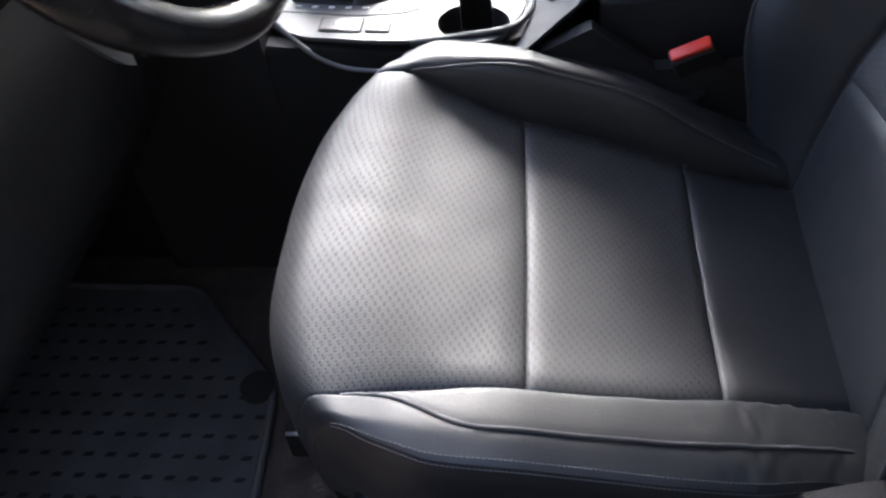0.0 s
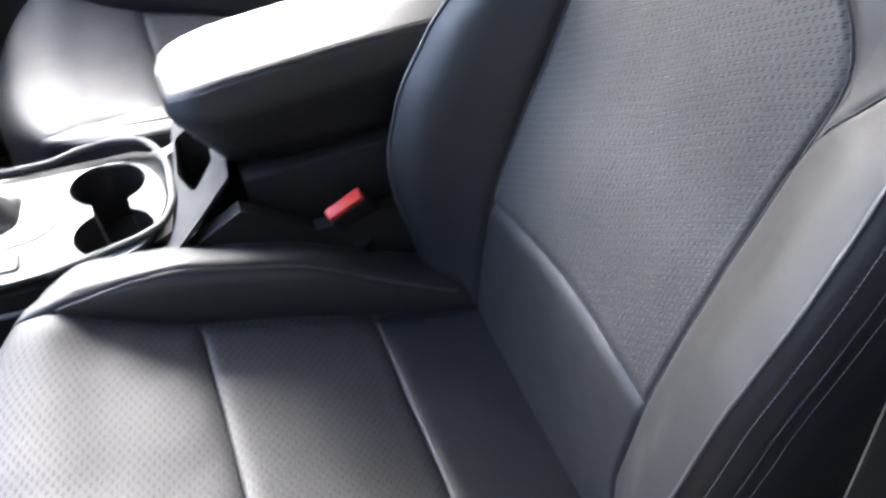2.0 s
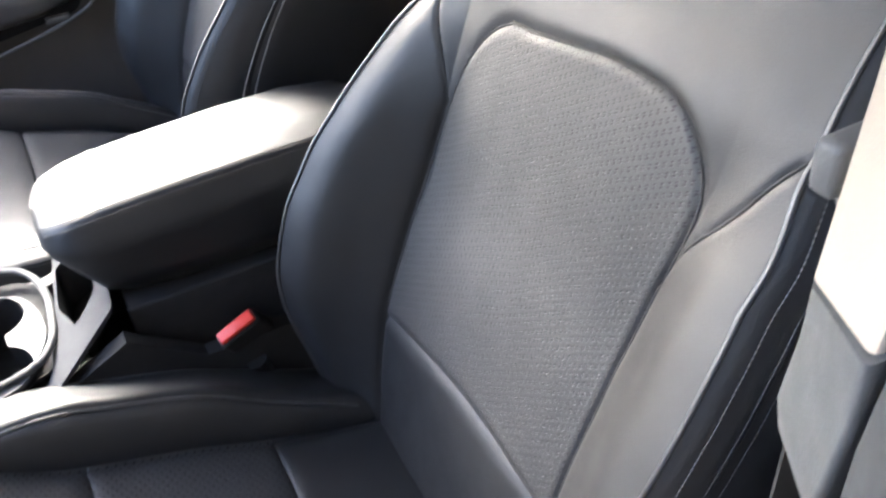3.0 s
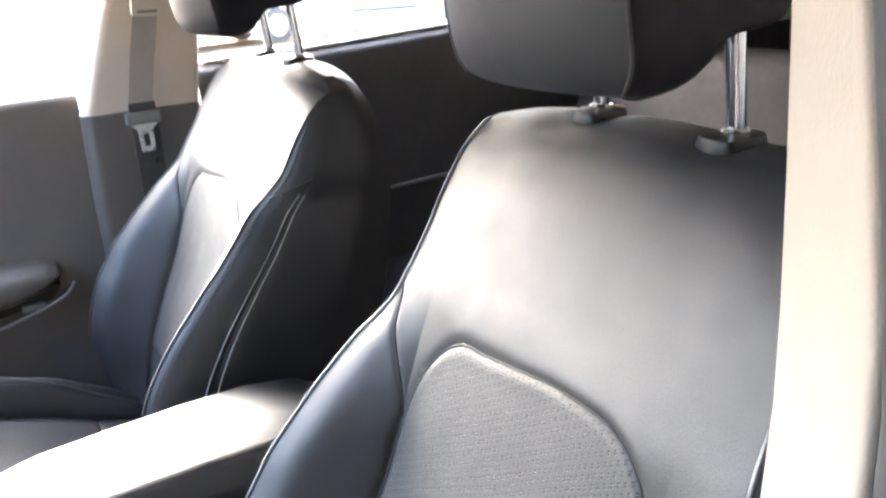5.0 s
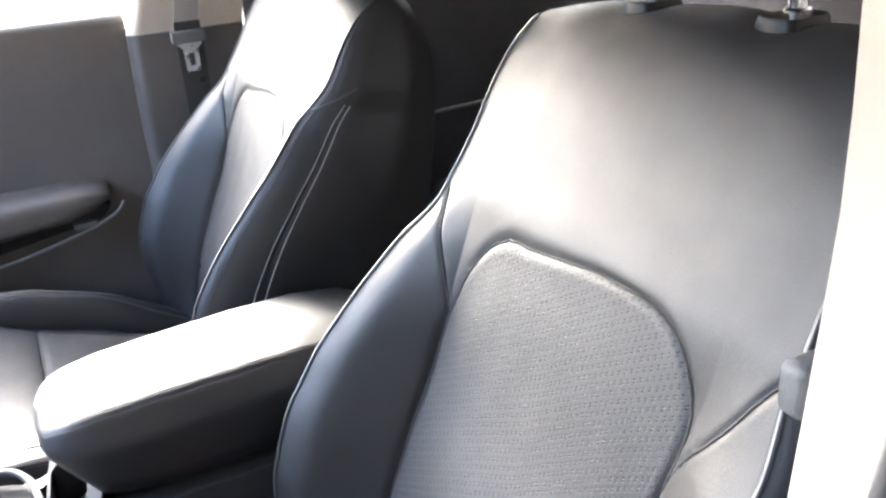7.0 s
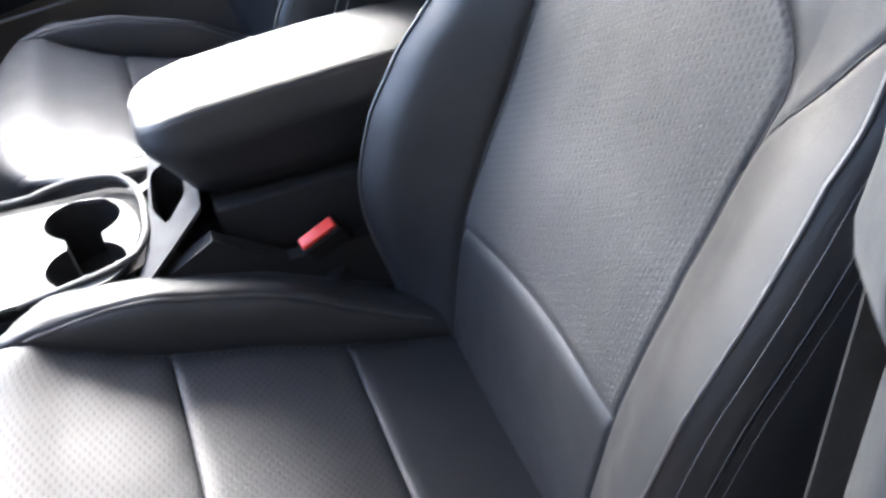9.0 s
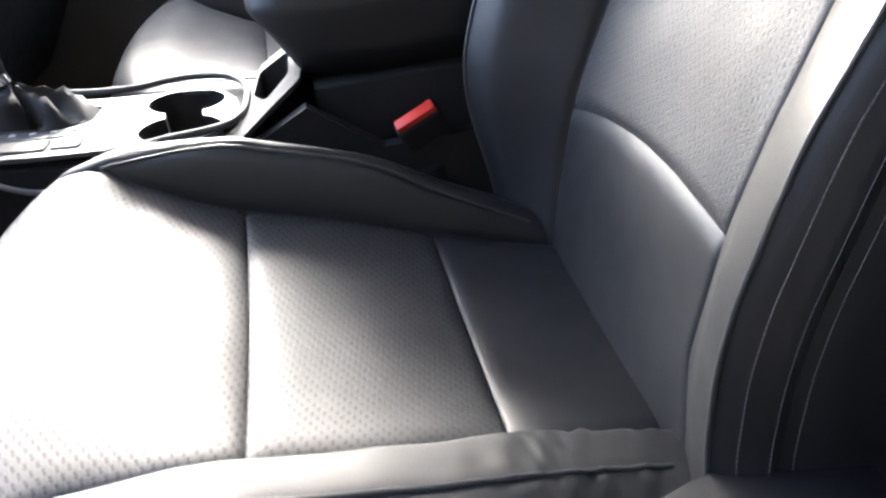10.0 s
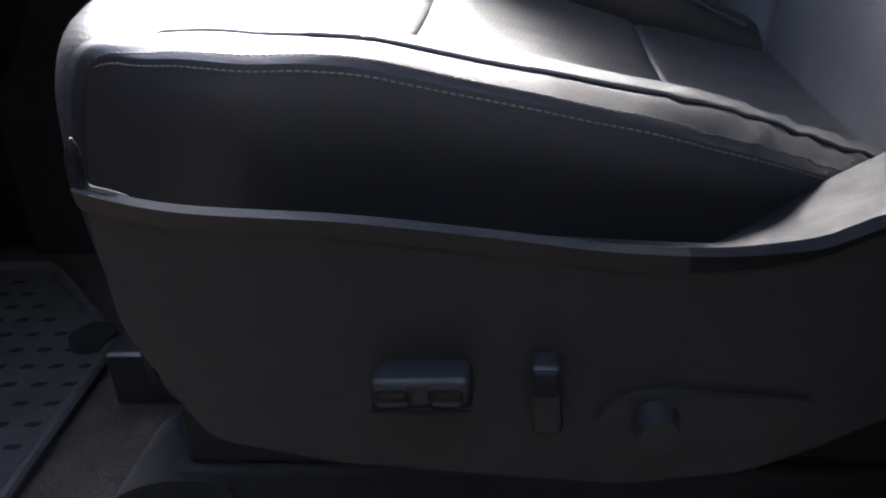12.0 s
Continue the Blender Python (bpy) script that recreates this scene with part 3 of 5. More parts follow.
    k.zed, k.sdf_insert, k.sdf_low, k.yoke_z, k.crest = zed, sdf_insert, sdf_low, yoke_z, crest
    return k


def back_side(k, sgn, seam):
    """The side of the backrest, between the front edge with its piping and the rear edge."""
    edge = k.P[:, -1 if sgn > 0 else 0]
    top = int(np.argmax(edge[:, 2]))
    fr, re = edge[:top + 1], edge[top:][::-1]
    z1 = edge[top, 2]
    zz = np.concatenate([np.linspace(-.065, .50, 58)[:-1], .50 + (z1 - .0006 - .50) * (1 - (1 - np.linspace(0, 1, 26)) ** 1.6)])
    u = np.concatenate([np.linspace(0, seam, 14) ** 1.5 / seam ** .5, np.linspace(seam, 1, 16)[1:]])
    bulge = herm((0, .02, .06, .12, .30, .66, 1), (0, .0065, .0125, .018, .024, .023, 0))(u)
    P = np.zeros((len(zz), len(u), 3))
    for i, z in enumerate(zz):
        a = np.array([np.interp(z, fr[:, 2], fr[:, c]) for c in (0, 1)])
        b = np.array([np.interp(z, re[:, 2], re[:, c]) for c in (0, 1)])
        wide = min((b[0] - a[0]) / .17, 1)
        P[i, :, 0] = a[0] + (b[0] - a[0]) * u
        P[i, :, 1] = a[1] + (b[1] - a[1]) * u + sgn * bulge * wide
        P[i, :, 2] = z
    N = normals_of(P) * (1 if sgn > 0 else -1)
    if N[30, 10, 1] * sgn < 0:
        N = -N
    P = P + N * (0.0025 * valley(u - seam, .03) * (zz < .47)[:, None])[..., None]
    return Skin(zz, u, P, N)


def build_back(seat, outer=1.0):
    k = back_skin(outer)
    q = k.keys
    SM, VM = k.centres()
    Z, A = k.zed(SM), np.abs(VM)
    front = SM < q["d"][13]
    inside = (k.sdf_insert(SM, VM) < 0) & front
    low = k.sdf_low(SM, VM)
    p0, p1 = q["p0"], q["p1"]
    above = Z > k.yoke_z(VM)
    k.panel("backrest_insert", inside & (low > 0), PERFORATED_BACK, seat, "perforated leather backrest insert", .006)
    k.panel("lumbar_panel", inside & (low <= 0), LEATHER, seat, "smooth leather lumbar panel", .006)
    # dark sewn lines in the bottom of the seams
    loop = []
    for side, rz in ((1, q["tall"]), (-1, q["rad"])):
        half = [(q["hw"], z) for z in np.linspace(.16, float(k.crest(side * q["hw"])) - rz, 40)]
        for a in np.linspace(0, math.pi / 2, 28):
            v = q["hw"] - q["rad"] + q["rad"] * math.cos(a)
            half.append((v, float(k.crest(side * v)) - rz + rz * math.sin(a)))
        half += [(v, float(k.crest(side * v))) for v in np.linspace(q["hw"] - q["rad"], 0, 12)[1:]]
        loop += [(side * v, z) for v, z in (half if side > 0 else reversed(half))]
    part("seam", tube_bm([k.point(float(q["sz"](z)), v, .0003) for v, z in loop], .0012, 6), DARK_THREAD, seat)
    for side in (1, -1):
        vs = side * np.linspace(p0[0], p1[0], 40)
        part("seam", tube_bm([k.point(float(q["sz"](float(k.yoke_z(v)))), v, .0003) for v in vs], .0012, 6), DARK_THREAD, seat)
    rest = ~inside
    rear = SM > q["d"][15]
    shoulder = rest & ~rear & (above | ~front | (Z > p1[1])) & ((Z > p0[1]) | ~front)
    k.panel("shoulder_panel", shoulder, LEATHER, seat, "smooth leather shoulder panel", .006)
    k.panel("rear_shell", rear, BLACK_PLASTIC, seat, "black plastic rear shell", .006)
    for side in (1, -1):
        k.panel("backrest_bolster", rest & ~shoulder & ~rear & (VM * side > 0), LEATHER, seat, "", .006)
        seam = .24 if outer == 1 else .13
        e = back_side(k, side, seam)
        ZM, UM = e.centres()
        e.panel("bolster_side", UM < seam, LEATHER, seat, "", .004)
        e.panel("backrest_side", UM > seam, LEATHER, seat, "", .004)
        ss = np.linspace(q["sz"](.0), q["sz"](.60), 100)
        part("piping", tube_bm([k.point(s, side * q["vp"], 0.0010) for s in ss], 0.0018), PIPING, seat, "glossy leather piping")
        part("stitching", stitch_bm([e.point(z, .045, 0.0006) for z in np.linspace(.0, .56, 90)]), DARK_THREAD if outer == 1 else THREAD, seat)
        part("seam", tube_bm([e.point(.457 + .09 * w, .004 + w, .0002) for w in np.linspace(0, seam, 12)], .0012, 6), PIPING, seat)
        for off in (-.024, .024):
            part("stitching", stitch_bm([e.point(z, seam + off, 0.0009) for z in np.linspace(-.02, .46, 90)], r=.0009 if outer == 1 else .0005), PALE_THREAD if outer == 1 else THREAD, seat, "pale stitching")
    return k


def build_headrest(seat):
    """A padded, bowed face over a slimmer rear block."""
    prof = np.array([(.180, .651), (.156, .656), (.142, .680), (.136, .725), (.136, .775), (.143, .820), (.164, .850), (.198, .864), (.238, .858),
                     (.272, .835), (.292, .795), (.302, .755), (.306, .722), (.304, .700), (.294, .688), (.270, .685), (.243, .684), (.224, .679), (.213, .667), (.200, .655)])
    f, d = spline(np.vstack([prof, prof[:1]]))
    S = np.linspace(0, d[-1], 111)[:-1]
    C = f(S)
    centre = np.array((.222, .762))
    T = np.roll(C, -1, 0) - np.roll(C, 1, 0)
    T /= np.linalg.norm(T, axis=1, keepdims=True)
    out = np.stack([-T[:, 1], T[:, 0]], 1)
    out *= np.sign(((C - centre) * out).sum(1).mean())
    hw, r, n = .100, .036, len(S)

    def half(x, z):
        """Half width of the pad: its lower corners are rounded, the rear block narrows a little."""
        low = np.clip(r - (z - .648), 0, r * .97)
        return hw - (r - np.sqrt(r * r - low * low)) * np.clip((.235 - x) / .03, 0, 1) - .008 * np.clip((x - .25) / .06, 0, 1)
    cols = [(c, 0.0, 1.0) for c in np.linspace(-1, 1, 25)]
    side = [(.0015, .992), (.003, .97), (.004, .92), (.004, .80), (.004, .65), (.004, .48), (.004, .30), (.004, .12)]
    cols = [(-1, e, q) for e, q in reversed(side)] + cols + [(1, e, q) for e, q in side]
    P = np.zeros((n, len(cols), 3))
    for j, (c, e, q) in enumerate(cols):
        Q = centre + (C - centre) * q
        w = c * (half(Q[:, 0], Q[:, 1]) + e)
        bow = 3.0 * w ** 2 * np.clip(1 - (Q[:, 0] - .136) / .15, 0, 1)
        P[:, j, 0], P[:, j, 1], P[:, j, 2] = Q[:, 0] + bow, .004 + w, Q[:, 1]
    bm = bmesh.new()
    vs = [[bm.verts.new(p) for p in row] for row in P]
    for i in range(n):
        for j in range(len(cols) - 1):
            bm.faces.new((vs[i][j], vs[i][j + 1], vs[(i + 1) % n][j + 1], vs[(i + 1) % n][j]))
    for j in (0, len(cols) - 1):
        bm.faces.new([vs[i][j] for i in range(n)])
    hr = child("headrest", bm_mesh("headrest", bm, LEATHER, True, 70), seat, "leather head restraint with a stitched side seam")
    first = len(side)
    # the side faces are slightly darker and duller than the padded face
    hr.data.materials.append(HEADREST_SIDE)
    for p in hr.data.polygons:
        if p.index >= n * (len(cols) - 1) or not first <= p.index % (len(cols) - 1) < first + 24:
            p.material_index = 1
    rows = [n - 6 + i for i in range(6)] + list(range(0, 50))
    for j, sg in ((first, -1), (first + 24, 1)):
        part("seam", tube_bm([Vector(P[i, j]) + Vector((-.0002, sg * .0006, 0)) for i in rows], 0.0014, 6), DARK_THREAD, hr)
        part("stitching", stitch_bm([Vector(P[i, j]) + Vector((-.0006, sg * -.0055, 0)) for i in rows]), DARK_THREAD, hr)
    for y in (-.063, .077):
        part("post", tube_bm([(.292, y, .58), (.290, y, .62), (.284, y, .70), (.278, y, .76)], .0066, 16), CHROME, seat, "chrome head restraint post")
        out = rounded([(.269, y - .018), (.305, y - .016), (.313, y), (.305, y + .016), (.269, y + .018), (.264, y)], .007, 4)
        bm = loft_bm([[(p[0], p[1], .590) for p in out], [(p[0], p[1], .6075) for p in out],
                      [(.289 + (p[0] - .289) * .93, y + (p[1] - y) * .93, .6125) for p in out],
                      [(.289 + (p[0] - .289) * .45, y + (p[1] - y) * .5, .6145) for p in out]])
        col = part("collar", bm, GLOSS_BLACK, seat, "glossy black post collar")
        part("collar_ring", tube_bm([(.2905 + .0085 * math.cos(a), y + .0085 * math.sin(a), .6150) for a in np.linspace(0, 6.2, 20)], .0014, 6), CHROME, col)


def build_side_trim(seat):
    y0, y1 = -.300, -.284
    out = [(-.400, .0385), (-.389, .0355), (-.356, .030), (-.281, .022), (-.21, .0125), (-.162, .008), (-.115, .0045), (-.081, .007), (-.056, .016), (.016, .031), (.07, .036), (.11, .030),
           (.125, -.005), (.09, -.03), (.0, -.05), (-.05, -.085), (-.10, -.110), (-.16, -.118), (-.30, -.105), (-.366, -.09), (-.398, -.025)]
    tr = part("side_trim", prism_bm(rounded(out, .012, 3), "y", y0, y1, .007, 3), BLACK_PLASTIC, seat, "black plastic seat side trim")
    lip = [(-.4026, .049), (-.3907, .0446), (-.358, .037), (-.2825, .0295), (-.21, .0187), (-.162, .0111), (-.115, .0078), (-.081, .0100), (-.056, .0190), (.016, .0340), (.07, .039), (.10, .036)]
    f, d = spline(lip)
    rings = []
    for s in np.linspace(0, d[-1], 70):
        x, z = f(s)
        grow = min(max((x + .140) / .090, 0), 1)
        grow = grow * grow * (3 - 2 * grow)
        wid = .013 + .068 * grow
        t = .0022 + .002 * grow
        sink = (.022 - .014 * min(max((x + .05) / .05, 0), 1)) * grow + .010 * (1 - grow)
        rings.append([(x, y0 - .001, z - t - .007 * (1 - grow)), (x, y0 - .003, z), (x, y0 + .001, z + t), (x, y0 + .004 + wid, z + t - sink), (x, y0 + .006 + wid, z - t - sink)])
    hf, hd = spline([(-.3990, .0715), (-.4005, .062), (-.4015, .052), (-.3985, .0465), (-.391, .0440), (-.380, .0420)])
    part("trim_horn", tube_bm([(hf(q)[0], y0 + .002, hf(q)[1]) for q in np.linspace(0, hd[-1], 18)], [.0008, .0022, .0032] + [.0036] * 11 + [.0032, .0028, .0022, .0018], 10), LIP_PLASTIC, tr)
    part("trim_lip", loft_bm(rings[:38]), BLACK_PLASTIC, tr)
    part("hinge_cover", loft_bm(rings[37:]), LIP_PLASTIC, tr, "satin grey hinge cover")
    sw = box_bm((-.277, y0 - .016, -.060), (-.230, y0 + .004, -.044), .004)
    part("cushion_switch", sw, BLACK_PLASTIC, tr, "rocker switch with pale edge")
    for x in (-.266, -.241):
        part("switch_dish", box_bm((x - .008, y0 - .0168, -.0565), (x + .008, y0 - .0155, -.047), .003), MATTE_BLACK, tr)
    part("switch_edge", box_bm((-.277, y0 - .0165, -.0615), (-.230, y0 - .003, -.0590), .001), LIP_PLASTIC, tr)
    part("recline_switch", box_bm((-.203, y0 - .014, -.078), (-.188, y0 + .004, -.040), .004), BLACK_PLASTIC, tr)
    part("switch_cap", box_bm((-.2015, y0 - .0155, -.055), (-.1895, y0 - .012, -.041), .002), LIP_PLASTIC, tr)
    eye = [(-.175, -.08), (-.165, -.066), (-.145, -.060), (-.11, -.064), (-.07, -.068), (-.10, -.088), (-.13, -.097), (-.16, -.095)]
    part("knob_surround", prism_bm(rounded(eye, .01), "y", y0 - .004, y0 + .002, .0025), BLACK_PLASTIC, tr)
    bm = bmesh.new()
    bmesh.ops.create_cone(bm, cap_ends=True, segments=28, radius1=.011, radius2=.009, depth=.014)
    bmesh.ops.transform(bm, matrix=pose(-.145, y0 - .010, -.076, 90), verts=bm.verts)
    part("lumbar_knob", bm, BLACK_PLASTIC, tr)
    fitted = Matrix.Translation((-.197, 0, .168)) @ Matrix.Diagonal((.924, 1, .924, 1)) @ Matrix.Translation((.197, 0, -.168))
    for ob in (tr, *tr.children):
        ob.data.transform(fitted)


def front_seat(label, outer, set_back):
    seat = thing("car_seat", label, "car seat", (0, 0, 0), "front seats")
    build_cushion(seat, set_back)
    build_back(seat, outer)
    build_headrest(seat)
    return seat


driver_seat = front_seat("black leather driver's car seat with perforated inserts", .47, 0)
passenger_seat = front_seat("black leather passenger car seat beside the centre console", 1.0, .036)
build_side_trim(driver_seat)
driver_seat.location = (0, .005, 0)
passenger_seat.location = (-.03, .785, 0)


# ---------------------------------------------------------------- centre console
def ring(cx, cy, r, a0, a1, n):
    return [(cx + r * math.cos(radians(a0 + (a1 - a0) * i / n)), cy + r * math.sin(radians(a0 + (a1 - a0) * i / n))) for i in range(n + 1)]


def deck_z(x):
    return .126 + (-.27 - x) * .076 + max(0, x + .30) ** 2 * 2.0


def plate_bm(outer, holes, thick, zf):
    """A plate with holes, following the height zf(x)."""
    bm = bmesh.new()
    edges = []
    for loop in [outer] + holes:
        vs = [bm.verts.new((p[0], p[1], 0)) for p in loop]
        edges += [bm.edges.new((vs[i], vs[(i + 1) % len(vs)])) for i in range(len(vs))]
    bmesh.ops.triangle_fill(bm, use_beauty=True, use_dissolve=False, edges=edges)
    top = list(bm.faces)
    out = bmesh.ops.extrude_face_region(bm, geom=top)
    moved = [v for v in out["geom"] if isinstance(v, bmesh.types.BMVert)]
    for v in moved:
        v.co.z -= thick
    for v in bm.verts:
        v.co.z += zf(v.co.x)
    return bm


def well_bm(outline, zf, depth, shrink=0.9):
    c = Vector((sum(p[0] for p in outline) / len(outline), sum(p[1] for p in outline) / len(outline)))
    rings = []
    for k, dz in ((1.0, .0), (.985, -.006), (.96, -depth * .6), (shrink, -depth)):
        rings.append([(c.x + (p[0] - c.x) * k, c.y + (p[1] - c.y) * k, zf(p[0]) + dz) for p in outline])
    bm = loft_bm(rings, caps=False)
    bm.verts.ensure_lookup_table()
    n = len(outline)
    bm.faces.new(bm.verts[-n:])
    return bm


console = thing("center_console", "dark centre console with silver deck, cup holders and armrest", "console", (-.30, .36, -.225))


def cpart(name, bm, mat, parent=None, label=""):
    ob = part(name, bm, mat, parent or console, label)
    if parent is None:
        ob.matrix_parent_inverse = Matrix.Translation((.30, -.36, .225))
    return ob


near_y, far_y = .262, .470
cup_far, cup_near, cup_r = (-.338, .397), (-.336, .304), .0415
cups = ring(*cup_far, cup_r, -62, 242, 28) + ring(*cup_near, cup_r, 118, 422, 28)
gate = rounded([(-.560, .338), (-.470, .333), (-.432, .350), (-.428, .408), (-.500, .425), (-.560, .432)], .014, 4)
deck_out = rounded([(-.586, .300), (-.530, .264), (-.440, near_y - .002), (-.395, near_y + .001), (-.335, near_y + .012), (-.290, .304), (-.277, .345), (-.283, .390), (-.298, .424), (-.330, .437), (-.440, .437), (-.505, .452), (-.578, .440)], .018, 5)
recess_out = rounded([(-.585, .300), (-.525, near_y + .006), (-.33, near_y + .006), (-.268, .30), (-.262, .36), (-.270, .44), (-.30, far_y), (-.44, far_y - .004), (-.585, .440)], .02, 5)
cpart("deck", plate_bm(deck_out, [cups, gate], .005, deck_z), SILVER, label="brushed silver console deck")
cpart("deck_recess", plate_bm(recess_out, [cups, gate], .004, lambda x: deck_z(x) - .010), MATTE_BLACK)
cw = cpart("cup_holder", well_bm(cups, deck_z, .075), BLACK_PLASTIC, label="black twin cup holder well")
for c in (cup_far, cup_near):
    part("cup_floor", prism_bm(ring(c[0], c[1], .031, 0, 345, 23), "z", deck_z(c[0]) - .074, deck_z(c[0]) - .070, .001), MATTE_BLACK, cw)
part("drain_plug", prism_bm(ring(-.315, .300, .006, 0, 330, 11), "z", deck_z(-.315) - .070, deck_z(-.315) - .062, .001), CHROME, cw)
# raised rim that sweeps round the deck
rim = [(-.585, .428), (-.560, .462), (-.500, .470), (-.435, .461), (-.398, .462), (-.365, .473), (-.335, .476), (-.300, .470), (-.278, .438), (-.270, .390), (-.271, .345), (-.284, .302), (-.320, .279), (-.365, .269), (-.405, .264)]
rf, rd = spline(rim)
rp = [rf(s) for s in np.linspace(0, rd[-1], 110)]
cpart("deck_rim", tube_bm([(p[0], p[1], deck_z(p[0]) + .002 + .004 * math.exp(-((p[0] + .33) / .06) ** 2) * (p[1] > .40) - .006 * max(0, i - 97) / 12) for i, p in enumerate(rp)], .0042, 10), SILVER, label="raised silver rim")
gp = rounded([(-.572, .318), (-.470, .312), (-.412, .322), (-.388, .345), (-.384, .385), (-.392, .420), (-.460, .432), (-.572, .438)], .014, 4)
cpart("gear_plate", plate_bm(gp, [gate], .003, lambda x: deck_z(x) + .0010), SILVER, label="silver gear lever plate")
# leather boot and lever
top_c = Vector((-.512, .376))
rings = []
for k, dz, wob in ((1.0, -.004, 0), (.94, .003, .0), (.80, .009, .012), (.62, .015, .019), (.42, .024, .014), (.24, .036, .007), (.16, .046, .001)):
    row = []
    for i, p in enumerate(gate):
        c = Vector((-.495, .382)).lerp(top_c, 1 - k)
        a = i / len(gate) * 2 * math.pi
        w = wob * math.sin(a * 5 + k * 6)
        row.append((c.x + (p[0] + .495) * k * (1 + w * 3), c.y + (p[1] - .382) * k * (1 + w * 3), deck_z(p[0]) + dz + w))
    rings.append(row)
boot = cpart("gear_boot", loft_bm(rings, caps=False), BOOT, label="creased black leather gear boot")
for e in boot.data.edges:
    e.use_edge_sharp = False
lev = cpart("gear_lever", tube_bm([(-.512, .376, .182), (-.518, .374, .222), (-.53, .37, .27), (-.548, .365, .33)], [.0075, .013, .024, .030], 14), BLACK_PLASTIC, label="black gear lever")
part("lever_collar", tube_bm([(-.5125, .376, .188), (-.516, .375, .200)], .0105, 16), CHROME, lev, "chrome collar")
part("collar_pin", tube_bm([(-.516, .363, .208), (-.518, .363, .218)], .004, 10), CHROME, lev)
for lo, hi in (((-.509, .2785), (-.464, .3035)), ((-.456, .2795), (-.432, .3025))):
    zc = deck_z((lo[0] + hi[0]) / 2)
    o = rounded([lo, (hi[0], lo[1] - .001), hi, (lo[0], hi[1])], .004, 3)
    gap = rounded([(lo[0] - .0026, lo[1] - .0026), (hi[0] + .0026, lo[1] - .0036), (hi[0] + .0026, hi[1] + .0026), (lo[0] - .0026, hi[1] + .0026)], .005, 3)
    cx, cy = (lo[0] + hi[0]) / 2, (lo[1] + hi[1]) / 2
    sym = rounded([(cx - .005, cy - .0035), (cx + .005, cy - .0035), (cx + .005, cy + .0035), (cx - .005, cy + .0035)], .002)
    btn = None
    for nm, shape, za, zb, bev, mat, lab in (("button_recess", gap, -.006, .0012, 0, MATTE_BLACK, ""), ("button", o, -.002, .0022, .0012, SATIN_SILVER, "silver push button"), ("symbol", sym, .0022, .0027, 0, WHITE_MARK, "small white symbol")):
        bm = prism_bm(shape, "z", za, zb, bev)
        for v in bm.verts:
            v.co.z += deck_z(v.co.x)
        if nm == "symbol":
            part(nm, bm, mat, btn, lab)
        else:
            btn = cpart(nm, bm, mat, label=lab)
for i in range(6):
    x = -.548 + i * .020
    cpart("gate_mark", box_bm((x, .3260, deck_z(x) + .0005), (x + .007, .3292, deck_z(x) + .0024), .0006, 1), WHITE_MARK)
# pocket frame behind the cups, rising to the armrest
def frame_z(x):
    return .132 + (x + .262) * .58


pocket = rounded([(-.262, .370), (-.247, .318), (-.219, .346), (-.218, .440), (-.256, .446)], .010, 4)
pf = rounded([(-.304, .250), (-.284, .250), (-.207, .296), (-.198, .475), (-.256, .482), (-.267, .36), (-.281, .286)], .007, 3)
cpart("pocket_frame", plate_bm(pf, [pocket], .006, frame_z), SILVER_GREY, label="grey silver pocket frame")
cpart("pocket", well_bm(pocket, frame_z, .055), BLACK_PLASTIC, label="black storage pocket")
cpart("pocket_clip", tube_bm([(-.243, .334, .105), (-.243, .332, .130)], .003, 8), CHROME)
# side body and its trim line
side = [(-.80, -.225), (.22, -.225), (.22, .09), (-.135, .09), (-.205, .144), (-.270, .112), (-.30, .110), (-.57, .139), (-.58, .045), (-.80, .045)]
cpart("side_panel", prism_bm(side, "y", .258, .278, .004), MATTE_BLACK)
cpart("side_panel", prism_bm(side, "y", .452, .472, .004), BLACK_PLASTIC)
cpart("core", box_bm((-1.21, .279, -.225), (.22, .451, .045), .004), BLACK_PLASTIC)
cpart("front_block", prism_bm([(-.80, .045), (-.573, .045), (-.573, .150), (-.590, .190), (-.640, .300), (-.680, .345), (-.80, .36)], "y", .254, .476, .006), MATTE_BLACK, label="black console front rising to the dash")
cpart("rear_block", box_bm((-.195, .300, .045), (.22, .451, .150), .004), MATTE_BLACK)
sf, sd = spline([(-.56, .185), (-.535, .152), (-.505, .122), (-.47, .108), (-.42, .104), (-.36, .104)])
cpart("trim_line", tube_bm([(sf(s)[0], .252, sf(s)[1]) for s in np.linspace(0, sd[-1], 24)], .0028, 8), SATIN_PLASTIC, label="thin satin trim line")

# armrest lid
def arm_ring(x, y0, y1, z0, zm, z1, r):
    """One section: bottom, flat near side that leans in above zm, sewn upper edge, crowned top."""
    return [(x, p[0], p[1]) for p in rounded([(y0 + .030, z0), (y1 - .010, z0), (y1, z1 - .040), (y1 - .026, z1 - .009), (y0 + .050, z1 + .0005), (y0 + .007, z1 - .005), (y0 - .004, zm), (y0 + .003, z0 + .35 * (zm - z0))], r, 5)]


